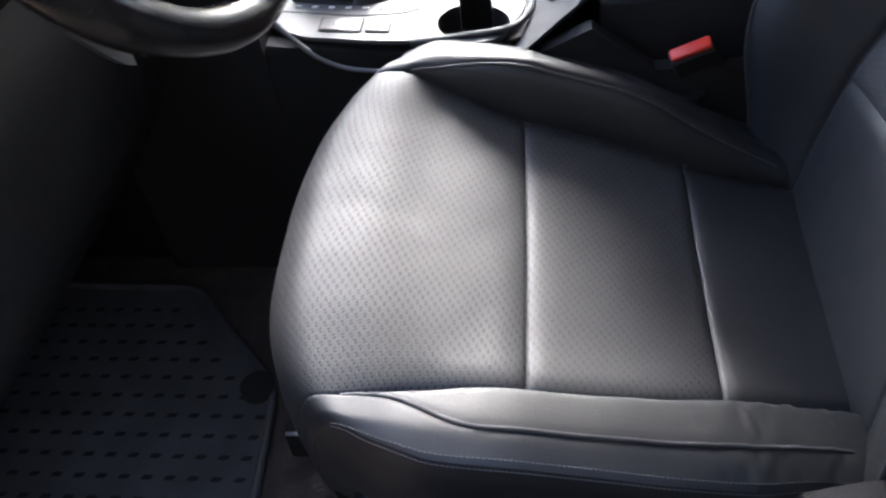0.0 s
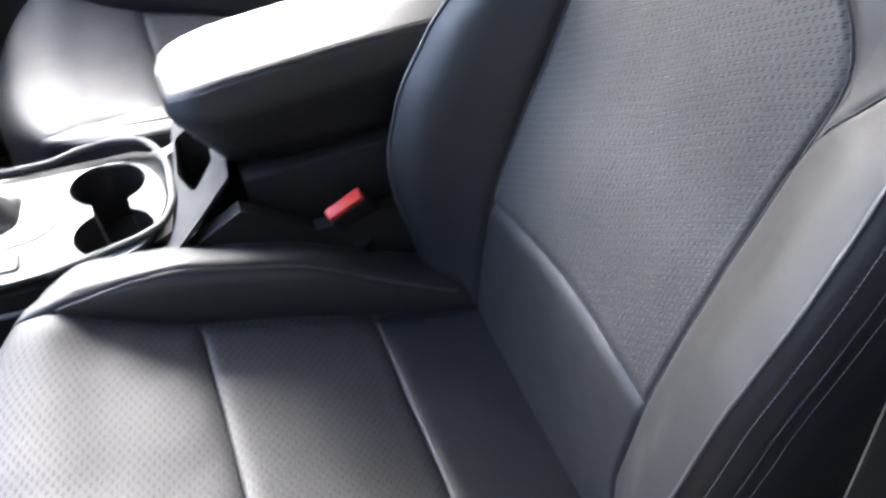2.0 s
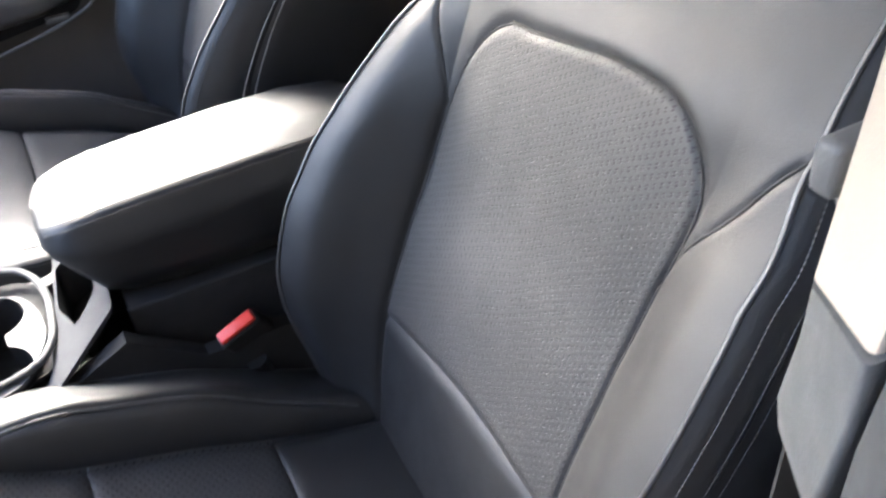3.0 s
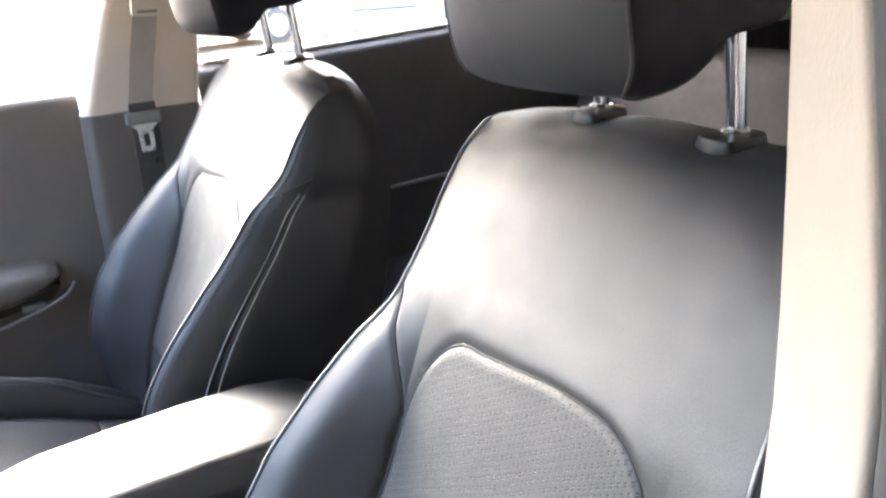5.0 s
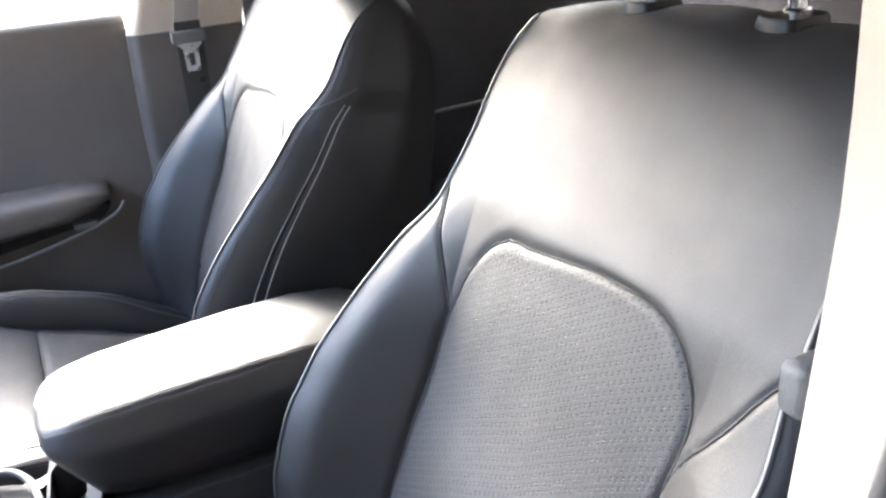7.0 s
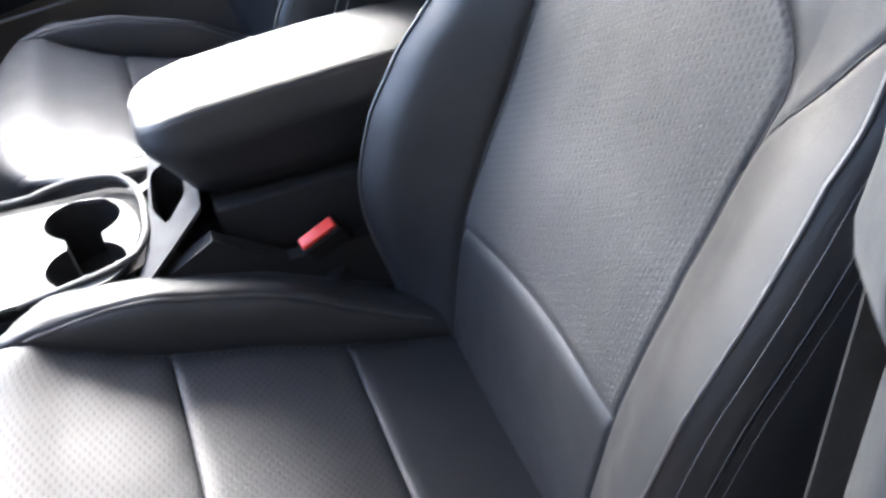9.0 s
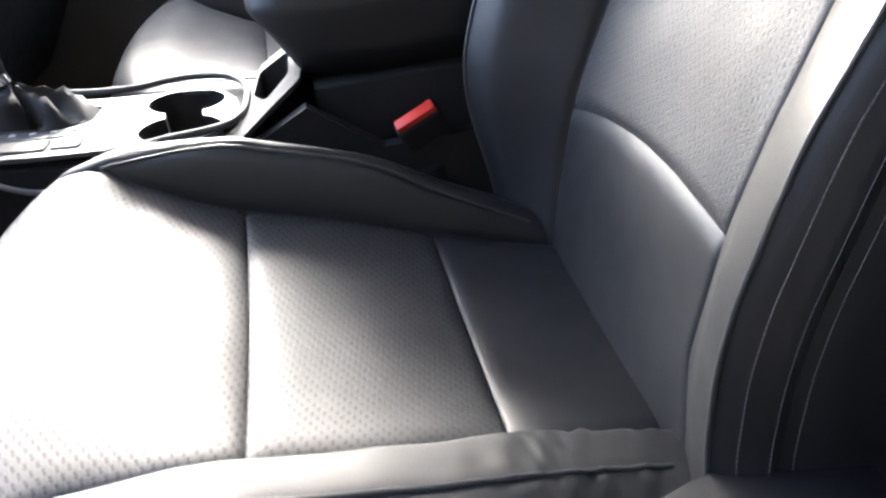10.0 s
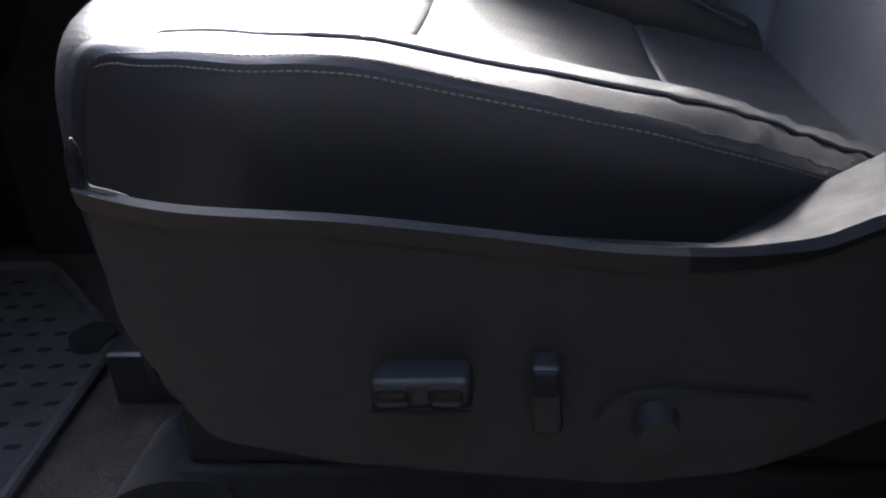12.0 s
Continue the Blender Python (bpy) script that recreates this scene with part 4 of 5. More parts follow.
rings = []
for x, y0, y1, z0, zm, z1, r in ((-.2475, .352, .440, .232, .235, .247, .004), (-.246, .334, .452, .226, .234, .252, .006), (-.240, .319, .464, .217, .232, .257, .008), (-.228, .309, .472, .200, .230, .262, .010),
                                 (-.214, .304, .476, .176, .229, .265, .010), (-.203, .302, .479, .158, .229, .2665, .010), (-.180, .301, .482, .150, .229, .269, .010), (-.12, .300, .484, .144, .231, .272, .010),
                                 (-.03, .300, .488, .142, .236, .2745, .010), (.05, .301, .490, .142, .238, .274, .010), (.11, .305, .488, .145, .234, .266, .010), (.14, .312, .482, .155, .225, .252, .010), (.152, .326, .470, .170, .215, .235, .010)):
    rings.append(arm_ring(x, y0, y1, z0, zm, z1, r))
arm = cpart("armrest_lid", loft_bm(rings), LEATHER, label="padded black leather armrest lid")
for dy, dz in ((.0105, -.0022), (.0045, -.0085)):
    part("stitching", stitch_bm([(x, y + dy, z + dz) for x, y, z in ((-.240, .319, .257), (-.228, .309, .262), (-.214, .304, .265), (-.203, .302, .2665), (-.180, .301, .269), (-.12, .300, .272), (-.03, .300, .2745), (.05, .301, .274), (.11, .305, .266))], r=.0008), DARK_THREAD, arm)

# belt buckle beside the seat
buckle = thing("belt_buckle", "black seat belt buckle with a red release button", "seat belt buckle", (-.10, .252, .05))
bk = Matrix.Translation((-.10, .251, .118)) @ Matrix.Rotation(radians(-24), 4, "Y") @ Matrix.Rotation(radians(28), 4, "X")
for name, lo, hi, mat, bev in (("housing", (-.025, -.010, -.090), (.025, .010, -.001), MATTE_BLACK, .004), ("release_button", (-.022, -.0065, -.004), (.022, .0070, .0050), RED, .002)):
    bm = box_bm(lo, hi, bev)
    bmesh.ops.transform(bm, matrix=Matrix.Translation((.10, -.252, -.05)) @ bk, verts=bm.verts)
    part(name, bm, mat, buckle)
part("stalk", tube_bm([(.01, .004, .01), (.03, .006, -.08), (.05, .010, -.22)], .012, 10), BLACK_PLASTIC, buckle)

# ---------------------------------------------------------------- steering wheel and dash
wheel = thing("steering_wheel", "black leather steering wheel with silver spoke trim", "steering wheel", (-.511, -.047, .506))
wheel.scale = (.88, .88, .88)
tilt = 0.5
wu, ww, wnn = Vector((0, 1, 0)), Vector((-math.sin(tilt), 0, math.cos(tilt))), Vector((math.cos(tilt), 0, math.sin(tilt)))


def on_wheel(a, r, d=0.0):
    return (wu * math.cos(radians(a)) + ww * math.sin(radians(a))) * r + wnn * d


bm = bmesh.new()
rows = []
for i in range(96):
    a = i * 3.75
    thick = .0160 + .0025 * (math.exp(-((a - 215) / 14) ** 2) + math.exp(-((a - 325) / 14) ** 2))
    c, out = on_wheel(a, .187), on_wheel(a, 1.0)
    rows.append([bm.verts.new(c + out * math.cos(q) * thick + wnn * math.sin(q) * thick * .95) for q in (2 * math.pi * k / 20 for k in range(20))])
for i in range(96):
    a, b = rows[i], rows[(i + 1) % 96]
    for k in range(20):
        bm.faces.new((a[k], a[(k + 1) % 20], b[(k + 1) % 20], b[k]))
part("rim", bm, WHEEL_LEATHER, wheel, "glossy worn leather rim")
part("rim_seam", stitch_bm([on_wheel(a, .171, .004) for a in range(0, 361, 3)], .004, .003, .0008), DARK_THREAD, wheel)
hub = [on_wheel(a, .098 + .022 * math.cos(radians(2 * a)), .02) for a in range(0, 360, 15)]
hub0 = [on_wheel(a, .105, -.04) for a in range(0, 360, 15)]
hub2 = [on_wheel(a, .070, .034) for a in range(0, 360, 15)]
part("airbag_cover", loft_bm([hub0, hub, hub2]), MATTE_BLACK, wheel)
for a, wd in ((5, 26), (175, 26)):
    r0 = [on_wheel(a + s * wd, .060, d) for s, d in ((-1, -.012), (1, -.012), (1, .012), (-1, .012))]
    r1 = [on_wheel(a + s * wd * .42, .125, d) for s, d in ((-1, -.012), (1, -.012), (1, .008), (-1, .008))]
    r2 = [on_wheel(a + s * wd * .40, .182, d) for s, d in ((-1, -.008), (1, -.008), (1, .006), (-1, .006))]
    bm = loft_bm([r0, r1, r2])
    bmesh.ops.bevel(bm, geom=list(bm.edges), offset=.003, segments=2, affect="EDGES")
    part("spoke", bm, MATTE_BLACK, wheel)
    q0 = [on_wheel(a + s * wd * .5, .082, d) for s, d in ((-1, .010), (1, .010), (.9, .017), (-.9, .017))]
    q1 = [on_wheel(a + s * wd * .34, .130, d) for s, d in ((-1, .008), (1, .008), (.9, .014), (-.9, .014))]
    q2 = [on_wheel(a + s * wd * .36, .168, d) for s, d in ((-1, .002), (1, .002), (.9, .010), (-.9, .010))]
    bm = loft_bm([q0, q1, q2])
    bmesh.ops.bevel(bm, geom=list(bm.edges), offset=.002, segments=2, affect="EDGES")
    part("spoke_trim", bm, SATIN_SILVER, wheel, "satin silver spoke trim")

def wheel_bar(points, half, lo, hi, bevel):
    """A bar along points of the wheel's plane (u across, w up), lo to hi off that plane."""
    pts = [Vector(p) for p in points]
    rings = []
    for i, p in enumerate(pts):
        t = (pts[min(i + 1, len(pts) - 1)] - pts[max(i - 1, 0)]).normalized()
        n = Vector((-t.y, t.x)) * half[i]
        rings.append([wu * e.x + ww * e.y + wnn * d for e, d in ((p - n, lo), (p + n, lo), (p + n * .85, hi), (p - n * .85, hi))])
    bm = loft_bm(rings)
    bmesh.ops.bevel(bm, geom=list(bm.edges), offset=bevel, segments=2, affect="EDGES")
    return bm


# twin lower spokes with their switch cover between
for s in (1, -1):
    off = -.012
    path = [(off + s * .004, -.055), (off + s * .006, -.100), (off + s * .016, -.138), (off + s * .034, -.182)]
    part("spoke", wheel_bar(path, (.020, .015, .013, .014), -.010, .006, .003), MATTE_BLACK, wheel)
    part("spoke_trim", wheel_bar([path[1], path[2], (off + s * .0285, -.1695)], (.0045, .0065, .011), .004, .011, .002), SATIN_SILVER, wheel, "satin silver spoke trim")
cover = part("switch_cover", wheel_bar([(-.03, -.07), (-.045, -.11), (-.046, -.150)], (.045, .036, .020), -.006, .009, .003), MATTE_BLACK, wheel, "black lower switch cover")
part("symbol", wheel_bar([(-.044, -.123), (-.038, -.131)], (.0011, .0013), .0088, .0096, .0002), RED, cover, "small red symbol")
part("symbol", wheel_bar([(-.058, -.112), (-.052, -.119)], (.0011, .0013), .0088, .0096, .0002), GREEN_MARK, cover, "small green symbol")
column = thing("steering_column", "black steering column shroud behind the wheel", "steering column", (-.584, -.045, .437))
column.scale = (.88, .88, .88)
part("shroud", loft_bm([[tuple(wnn * d + (wu * math.cos(q) * r + ww * math.sin(q) * r * .8)) for q in (2 * math.pi * k / 20 for k in range(20))] for d, r in ((.03, .055), (.02, .062), (-.12, .070), (-.22, .08))]), BLACK_PLASTIC, column)
part("stalk", tube_bm([wnn * -.02 + wu * -.05, wnn * -.01 + wu * -.13 - ww * .02, wnn * -.005 + wu * -.19 - ww * .03], [.007, .009, .011], 12), SATIN_PLASTIC, column, "satin indicator stalk")

def slab(name, lo, hi, mat, label, category="", kind="structure", bevel=.0):
    ob = new(name, bm_mesh(name, box_bm(lo, hi, bevel), mat))
    return tagged(ob, label, category, "", kind)


part("column_trim", loft_bm([[(.02 + a, -.04 + b, -.079 + c - .010), (.02 + a, -.04 + b, -.079 + c + .010), (.012 + a, -.04 + b, -.079 + c + .008), (.012 + a, -.04 + b, -.079 + c - .008)]
                               for a, b, c in ((0, 0, .006), (0, .012, -.012), (.002, .025, -.030), (.004, .040, -.050), (.004, .056, -.066), (.002, .074, -.078))]), SILVER, column, "pale curved trim blade")

dash = thing("dashboard", "black grained dashboard with knee panel", "dashboard", (-.85, .40, .0))
prof = rounded([(-1.20, -.05), (-.78, -.02), (-.70, .10), (-.66, .27), (-.70, .37), (-.80, .41), (-1.02, .41), (-1.20, .38)], .03, 4)
# the passenger end is raised and moved back to block light from ahead
ob = part("dash_body", loft_bm([[(p[0] + dx, y, p[1] + dz) for p in prof] for y, dx, dz in ((-.36, 0, 0), (.46, 0, 0), (.52, .03, .012), (.60, .07, .035), (1.20, .07, .035))]), MATTE_BLACK, dash)
ob.matrix_parent_inverse = Matrix.Translation((.85, -.40, 0))
ob = part("trim_strip", tube_bm([(-.690, .0, .340), (-.680, .10, .335), (-.690, .24, .340)], .004, 8), LIP_PLASTIC, dash, "satin dark trim strip")
ob.matrix_parent_inverse = Matrix.Translation((.85, -.40, 0))
# ---------------------------------------------------------------- cabin shell
slab("floor", (-1.30, -.33, -.37), (1.9, 1.16, -.225), CARPET, "dark carpeted car floor")
slab("sill", (-1.25, -.40, -.42), (1.9, -.331, -.215), GREY_TRIM, "grey plastic door sill", bevel=.01)
slab("wall_front", (-1.30, -.40, -.42), (-1.22, 1.27, .38), CARPET, "dark firewall ahead of the footwell")
slab("wall_rear", (1.86, -.40, -.42), (1.92, 1.27, .925), CARPET, "dark tailgate lining")
# three added walls, never in view, that keep light off the seats and footwell
slab("wall_neighbour", (-6, -1.45, -.75), (8, -1.25, 1.9), SHADE_WALL, "added unseen dark wall that cuts light from the driver's side")
slab("wall_forecourt", (-1.65, -1.25, -.75), (-1.50, -.45, 2.6), SHADE_WALL, "added unseen dark wall that cuts light ahead of the doorway")
slab("wall_ahead", (-3.4, -1.25, -.75), (-3.2, 7, .55), SHADE_WALL, "added unseen dark wall that cuts low light from ahead")
slab("roof_lining", (-.72, -.36, .93), (1.9, 1.20, .96), HEADLINER, "pale grey headliner")
slab("roof_skin", (-.74, -.40, .962), (1.92, 1.25, .98), WHITE_PAINT, "painted car roof")
slab("wall_driver_rear", (.19, -.42, -.42), (1.86, -.36, .54), DOOR_TRIM, "dark rear door on the driver's side")
slab("kick_panel", (-1.22, -.40, -.26), (-.92, -.345, .42), BLACK_PLASTIC, "black kick panel at the hinge post")

mat_thing = thing("floor_mat", "grey rubber floor mat with rows of pits drawn as painted shade", "floor mat", (-.90, .0, -.225))
prof = rounded([(-.22, -.29), (.335, -.29), (.322, -.14), (.312, .0), (.307, .048), (.24, .115), (.15, .215), (-.22, .225)], .025, 5)
part("mat_base", prism_bm(prof, "z", .001, .008, .002), RUBBER, mat_thing)
inner = [(p[0] * .985 + .001, p[1] * .975 - .001) for p in prof]
part("mat_edge", tube_bm([(p[0], p[1], .009) for p in inner + inner[:1]], .0055, 8), RUBBER, mat_thing, "raised rounded mat edge")
part("grommet", prism_bm(ring(.284, .038, .022, 0, 345, 23), "z", .007, .018, .004), MATTE_BLACK, mat_thing, "black fixing grommet")
# thin dark bars laid on the mat stand for the shade in its pits
pit = bm_mesh("pit", prism_bm(rounded([(-.0075, -.003), (.0045, -.003), (.0075, .003), (-.0045, .003)], .0015, 2), "z", 0, .0012), PIT_SHADE)
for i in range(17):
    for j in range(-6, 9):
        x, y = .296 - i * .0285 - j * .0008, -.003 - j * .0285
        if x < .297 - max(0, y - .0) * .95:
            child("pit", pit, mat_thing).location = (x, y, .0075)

rail = thing("seat_rail", "black steel seat rail with plastic end cover", "seat rail", (-.40, -.18, -.225))
part("track", box_bm((-.03, -.025, .0), (.42, .025, .06), .004), MATTE_BLACK, rail)
part("riser", box_bm((-.02, -.02, .06), (.40, .02, .105), .004), BLACK_PLASTIC, rail)
part("end_cover", prism_bm(rounded([(-.090, .0), (.01, .0), (.01, .056), (-.040, .056), (-.078, .040)], .024, 6), "y", -.03, .05, .016, 4), MATTE_BLACK, rail)
rail2 = copy_thing(rail, pose(-.40, .20, -.225))
bracket = thing("rail_bracket", "black bracket with a worn bright edge", "bracket", (-.524, -.047, -.225))
part("plate", box_bm((-.030, -.004, .0), (.030, .050, .049), .003), MATTE_BLACK, bracket)
part("bright_edge", box_bm((-.027, -.006, .0475), (.012, -.001, .0505), .001, 1), SATIN_PLASTIC, bracket)


# ---------------------------------------------------------------- driver's door pillar, with belt
def pillar_prism(name, plan_low, plan_high, z0, z1, mat, label, n=8):
    rings = []
    for k in range(n + 1):
        t = k / n
        rings.append([(a[0] * (1 - t) + b[0] * t, a[1] * (1 - t) + b[1] * t, z0 + (z1 - z0) * t) for a, b in zip(plan_low, plan_high)])
    bm = loft_bm(rings)
    ob = new(name, bm_mesh(name, bm, mat, True, 50))
    return tagged(ob, label, "pillar", "", "structure")


near_plan = rounded([(.040, -.303), (.006, -.350), (.16, -.352), (.19, -.315), (.17, -.295)], .006, 4)
edge_x = herm((.512, .536, .58, .628, .692, .743, .93), (-.0025, .0015, .0115, .0135, .0035, -.0085, -.0465))
levels = []
for z in (.512, .53, .55, .58, .61, .64, .68, .72, .77, .85, .93):
    t = (z - .512) / .418
    plan = rounded([(.040 - .018 * t + .006 * math.sin(math.pi * t) - .010 * max(1 - 4 * t, 0), -.303 + .003 * t), (float(edge_x(z)), -.350), (.16, -.352), (.19, -.315), (.17, -.294)], .006, 4)
    levels.append([(p[0], p[1], z + .40 * (1 - t) * max(-.303 - p[1], 0)) for p in plan])
tagged(new("pillar_driver_trim", bm_mesh("pillar_driver_trim", loft_bm(levels), CREAM, True, 50)), "cream upper trim of the door pillar", "pillar", "", "structure")
levels = []
for z in (-.30, .40, .50, .536, .58, .61, .64, .68, .72, .77, .85, .95):
    x = float(edge_x(z))
    levels.append([(p[0], p[1], z) for p in rounded([(x, -.352), (x - .018, -.374), (x - .006, -.40), (.18, -.40), (.18, -.355)], .005, 3)])
tagged(new("pillar_driver_frame", bm_mesh("pillar_driver_frame", loft_bm(levels), SEAL, True, 50)), "grey rubber seal and frame of the door pillar", "pillar", "", "structure")
lows = []
for z, dx, dy in ((.509, -.010, 0), (.485, -.010, 0), (.457, -.013, .001), (.440, -.009, .001), (.413, .006, 0), (.386, .020, -.002), (.34, .043, -.005), (.28, .072, -.009), (.20, .102, -.015), (.05, .115, -.02), (-.15, .05, -.02), (-.30, .0, -.015)):
    lows.append([(p[0] + dx, p[1] + dy, z + .40 * max(-.303 - p[1], 0) * min(max((z - .3) / .2, 0), 1)) for p in near_plan])
tagged(new("pillar_driver_base", bm_mesh("pillar_driver_base", loft_bm(list(reversed(lows))), GREY_TRIM, True, 60)), "grey lower trim of the door pillar", "pillar", "", "structure")


def belt_at(y, sgn, x0, up, name_label):
    """Webbing, tongue and guide of a front seat belt that hangs at its pillar; sgn points into the car."""
    b = thing("seat_belt", name_label, "seat belt", (x0, y, .45 + up), "front seat belts")
    rings = []
    for x, dy, z in ((.003, .0, .075), (.003, .0, .05), (.0, .0, -.12), (-.005, .0, -.45), (.0, .0, -.70)):
        rings.append([(x - .023, sgn * dy, z), (x + .023, sgn * dy, z), (x + .023, sgn * (dy + .0015), z), (x - .023, sgn * (dy + .0015), z)])
    part("webbing", loft_bm(rings), BELT, b)
    o = rounded([(-.012, -.052), (.012, -.052), (.013, -.012), (.022, -.004), (.022, .004), (-.022, .004), (-.022, -.004), (-.013, -.012)], .004, 3)
    hole = rounded([(-.005, -.042), (.005, -.042), (.005, -.020), (-.005, -.020)], .002, 2)
    bm = bmesh.new()
    es = []
    for loop in (o, hole):
        vs = [bm.verts.new((p[0], 0, p[1])) for p in loop]
        es += [bm.edges.new((vs[i], vs[(i + 1) % len(vs)])) for i in range(len(vs))]
    bmesh.ops.triangle_fill(bm, use_beauty=True, edges=es)
    out = bmesh.ops.extrude_face_region(bm, geom=list(bm.faces))
    for v in out["geom"]:
        if isinstance(v, bmesh.types.BMVert):
            v.co.y += sgn * .003
    for v in bm.verts:
        v.co += Vector((0, sgn * .008, .04))
    part("tongue", bm, STEEL, b, "bright steel belt tongue")
    part("tongue_cover", box_bm((-.030, min(sgn * .001, sgn * .014), .038), (.030, max(sgn * .001, sgn * .014), .060), .004), GREY_TRIM, b)
    part("stop_button", prism_bm(ring(.012, -.03, .006, 0, 330, 11), "y", sgn * .0015, sgn * .005), BLACK_PLASTIC, b)
    rings = []
    for x, z in ((-.002, .055), (.018, .15), (.036, .222), (.043, .262)):
        rings.append([(x - .021, sgn * -.002, z), (x + .021, sgn * -.002, z), (x + .021, sgn * .0002, z), (x - .021, sgn * .0002, z)])
    part("upper_webbing", loft_bm(rings), GREY_BELT, b, "taut grey webbing up to its anchor")
    cap = part("anchor_cover", prism_bm(rounded([(.012, .222), (.058, .219), (.064, .262), (.052, .290), (.022, .286)], .010, 4), "y", sgn * -.004, sgn * .012, .005), CREAM, b, "cream anchor cover")
    part("cover_slot", box_bm((.022, min(sgn * .010, sgn * .0126), .2255), (.056, max(sgn * .010, sgn * .0126), .231), .001, 1), GREY_TRIM, cap)
    return b


belt_at(-.288, 1, .084, .032, "black seat belt with steel tongue beside the driver's seat")
belt_at(1.112, -1, .088, 0, "black seat belt with steel tongue on the far pillar")

# ---------------------------------------------------------------- passenger side
far_low = [(-.045, 1.165), (-.030, 1.140), (.20, 1.140), (.215, 1.20), (-.02, 1.21)]
far_mid = [(-.010, 1.185), (.005, 1.160), (.200, 1.160), (.215, 1.22), (.0, 1.225)]
far_top = [(.135, 1.155), (.150, 1.130), (.260, 1.130), (.275, 1.19), (.15, 1.195)]
pillar_prism("pillar_passenger_trim", rounded(far_mid, .01, 3), rounded(far_top, .01, 3), .505, .93, CREAM, "cream upper trim of the far door pillar")
pillar_prism("pillar_passenger_base", rounded(far_low, .012, 3), rounded(far_mid, .012, 3), -.225, .503, DOOR_TRIM, "dark lower trim of the far door pillar")

door = thing("front_door", "dark front passenger door lining with armrest", "car door", (-.50, 1.20, -.33))


def dpart(name, bm, mat, label="", parent=None):
    ob = part(name, bm, mat, parent or door, label)
    if parent is None:
        ob.matrix_parent_inverse = Matrix.Translation((.50, -1.20, .33))
    return ob


dl = rounded([(1.16, -.30), (1.27, -.30), (1.27, .54), (1.225, .548), (1.205, .535), (1.185, .40), (1.165, .22), (1.15, .0)], .012, 3)
dpart("lining", prism_bm(dl, "x", -1.10, -.004), DOOR_TRIM)
rings = []
for x, y0, za, zb, r in ((-.80, 1.095, .180, .262, .016), (-.30, 1.095, .190, .262, .016), (-.18, 1.098, .200, .262, .018), (-.13, 1.106, .212, .260, .018), (-.105, 1.122, .222, .254, .012), (-.095, 1.15, .230, .246, .006)):
    rings.append([(x, p[0], p[1]) for p in rounded([(y0, za + .012), (y0 + .02, za), (1.20, za), (1.20, zb + .004), (y0 + .03, zb), (y0, zb - .014)], r, 4)])
dpart("armrest", loft_bm(rings), DOOR_TRIM, "padded door armrest")
hf, hd = spline([(-.082, .222), (-.093, .206), (-.12, .192), (-.20, .168), (-.32, .145), (-.50, .130)])
dpart("pull_line", tube_bm([(hf(s)[0], 1.118, hf(s)[1]) for s in np.linspace(0, hd[-1], 30)], .003, 8), SATIN_PLASTIC, "satin pull handle trim")
dpart("pull_pocket", prism_bm(rounded([(-.10, .222), (-.12, .196), (-.50, .136), (-.50, .21), (-.20, .215)], .01, 3), "y", 1.125, 1.20, .004), MATTE_BLACK, "black pull pocket")
dpart("switch_bank", box_bm((-.175, 1.116, .186), (-.135, 1.128, .197), .002), GREY_TRIM)
rd_door = thing("rear_door", "dark rear passenger door lining below the window", "car door", (.70, 1.22, -.33))
dl = rounded([(1.17, -.30), (1.28, -.30), (1.28, .556), (1.245, .563), (1.220, .550), (1.205, .40), (1.19, .22), (1.17, .0)], .012, 3)
rings = []
for x, dz in ((.218, 0), (.45, .003), (.80, .018), (1.15, .05), (1.5, .10)):
    rings.append([(x, p[0], p[1] + (dz if p[1] > .3 else 0)) for p in dl])
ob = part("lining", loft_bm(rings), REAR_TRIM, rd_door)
ob.matrix_parent_inverse = Matrix.Translation((-.70, -1.22, .33))
for oy, oz, m in ((.0, .004, SATIN_PLASTIC), (.018, .010, CHROME)):
    pts = [(.22, 1.245 + oy, .562 + oz), (.45, 1.245 + oy, .565 + oz), (.80, 1.245 + oy, .580 + oz), (1.15, 1.245 + oy, .613 + oz), (1.5, 1.245 + oy, .663 + oz)]
    ob = part("belt_line_strip", tube_bm(pts, .005, 8), m, rd_door, "bright belt line strip")
    ob.matrix_parent_inverse = Matrix.Translation((-.70, -1.22, .33))
ob = part("pull_line", tube_bm([(.50, 1.190, .250), (.60, 1.186, .256), (.78, 1.186, .262)], .004, 8), SATIN_PLASTIC, rd_door)
ob.matrix_parent_inverse = Matrix.Translation((-.70, -1.22, .33))
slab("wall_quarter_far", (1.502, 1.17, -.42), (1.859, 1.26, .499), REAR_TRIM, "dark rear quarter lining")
slab("roof_rail_far", (-.67, 1.12, .885), (1.86, 1.24, .93), HEADLINER, "pale roof rail over the far doors", bevel=.015)
slab("roof_rail_near", (-.67, -.40, .895), (1.86, -.31, .93), HEADLINER, "pale roof rail over the near doors", bevel=.015)
pillar_prism("pillar_windscreen_far", [(-1.10, 1.18), (-1.02, 1.16), (-1.02, 1.24), (-1.10, 1.25)], [(-.69, 1.13), (-.62, 1.12), (-.62, 1.22), (-.69, 1.22)], .40, .93, CREAM, "cream windscreen pillar trim")
pillar_prism("pillar_windscreen_near", [(-1.10, -.38), (-1.02, -.40), (-1.02, -.34), (-1.10, -.33)], [(-.69, -.38), (-.62, -.40), (-.62, -.33), (-.69, -.32)], .40, .93, CREAM, "cream windscreen pillar trim")
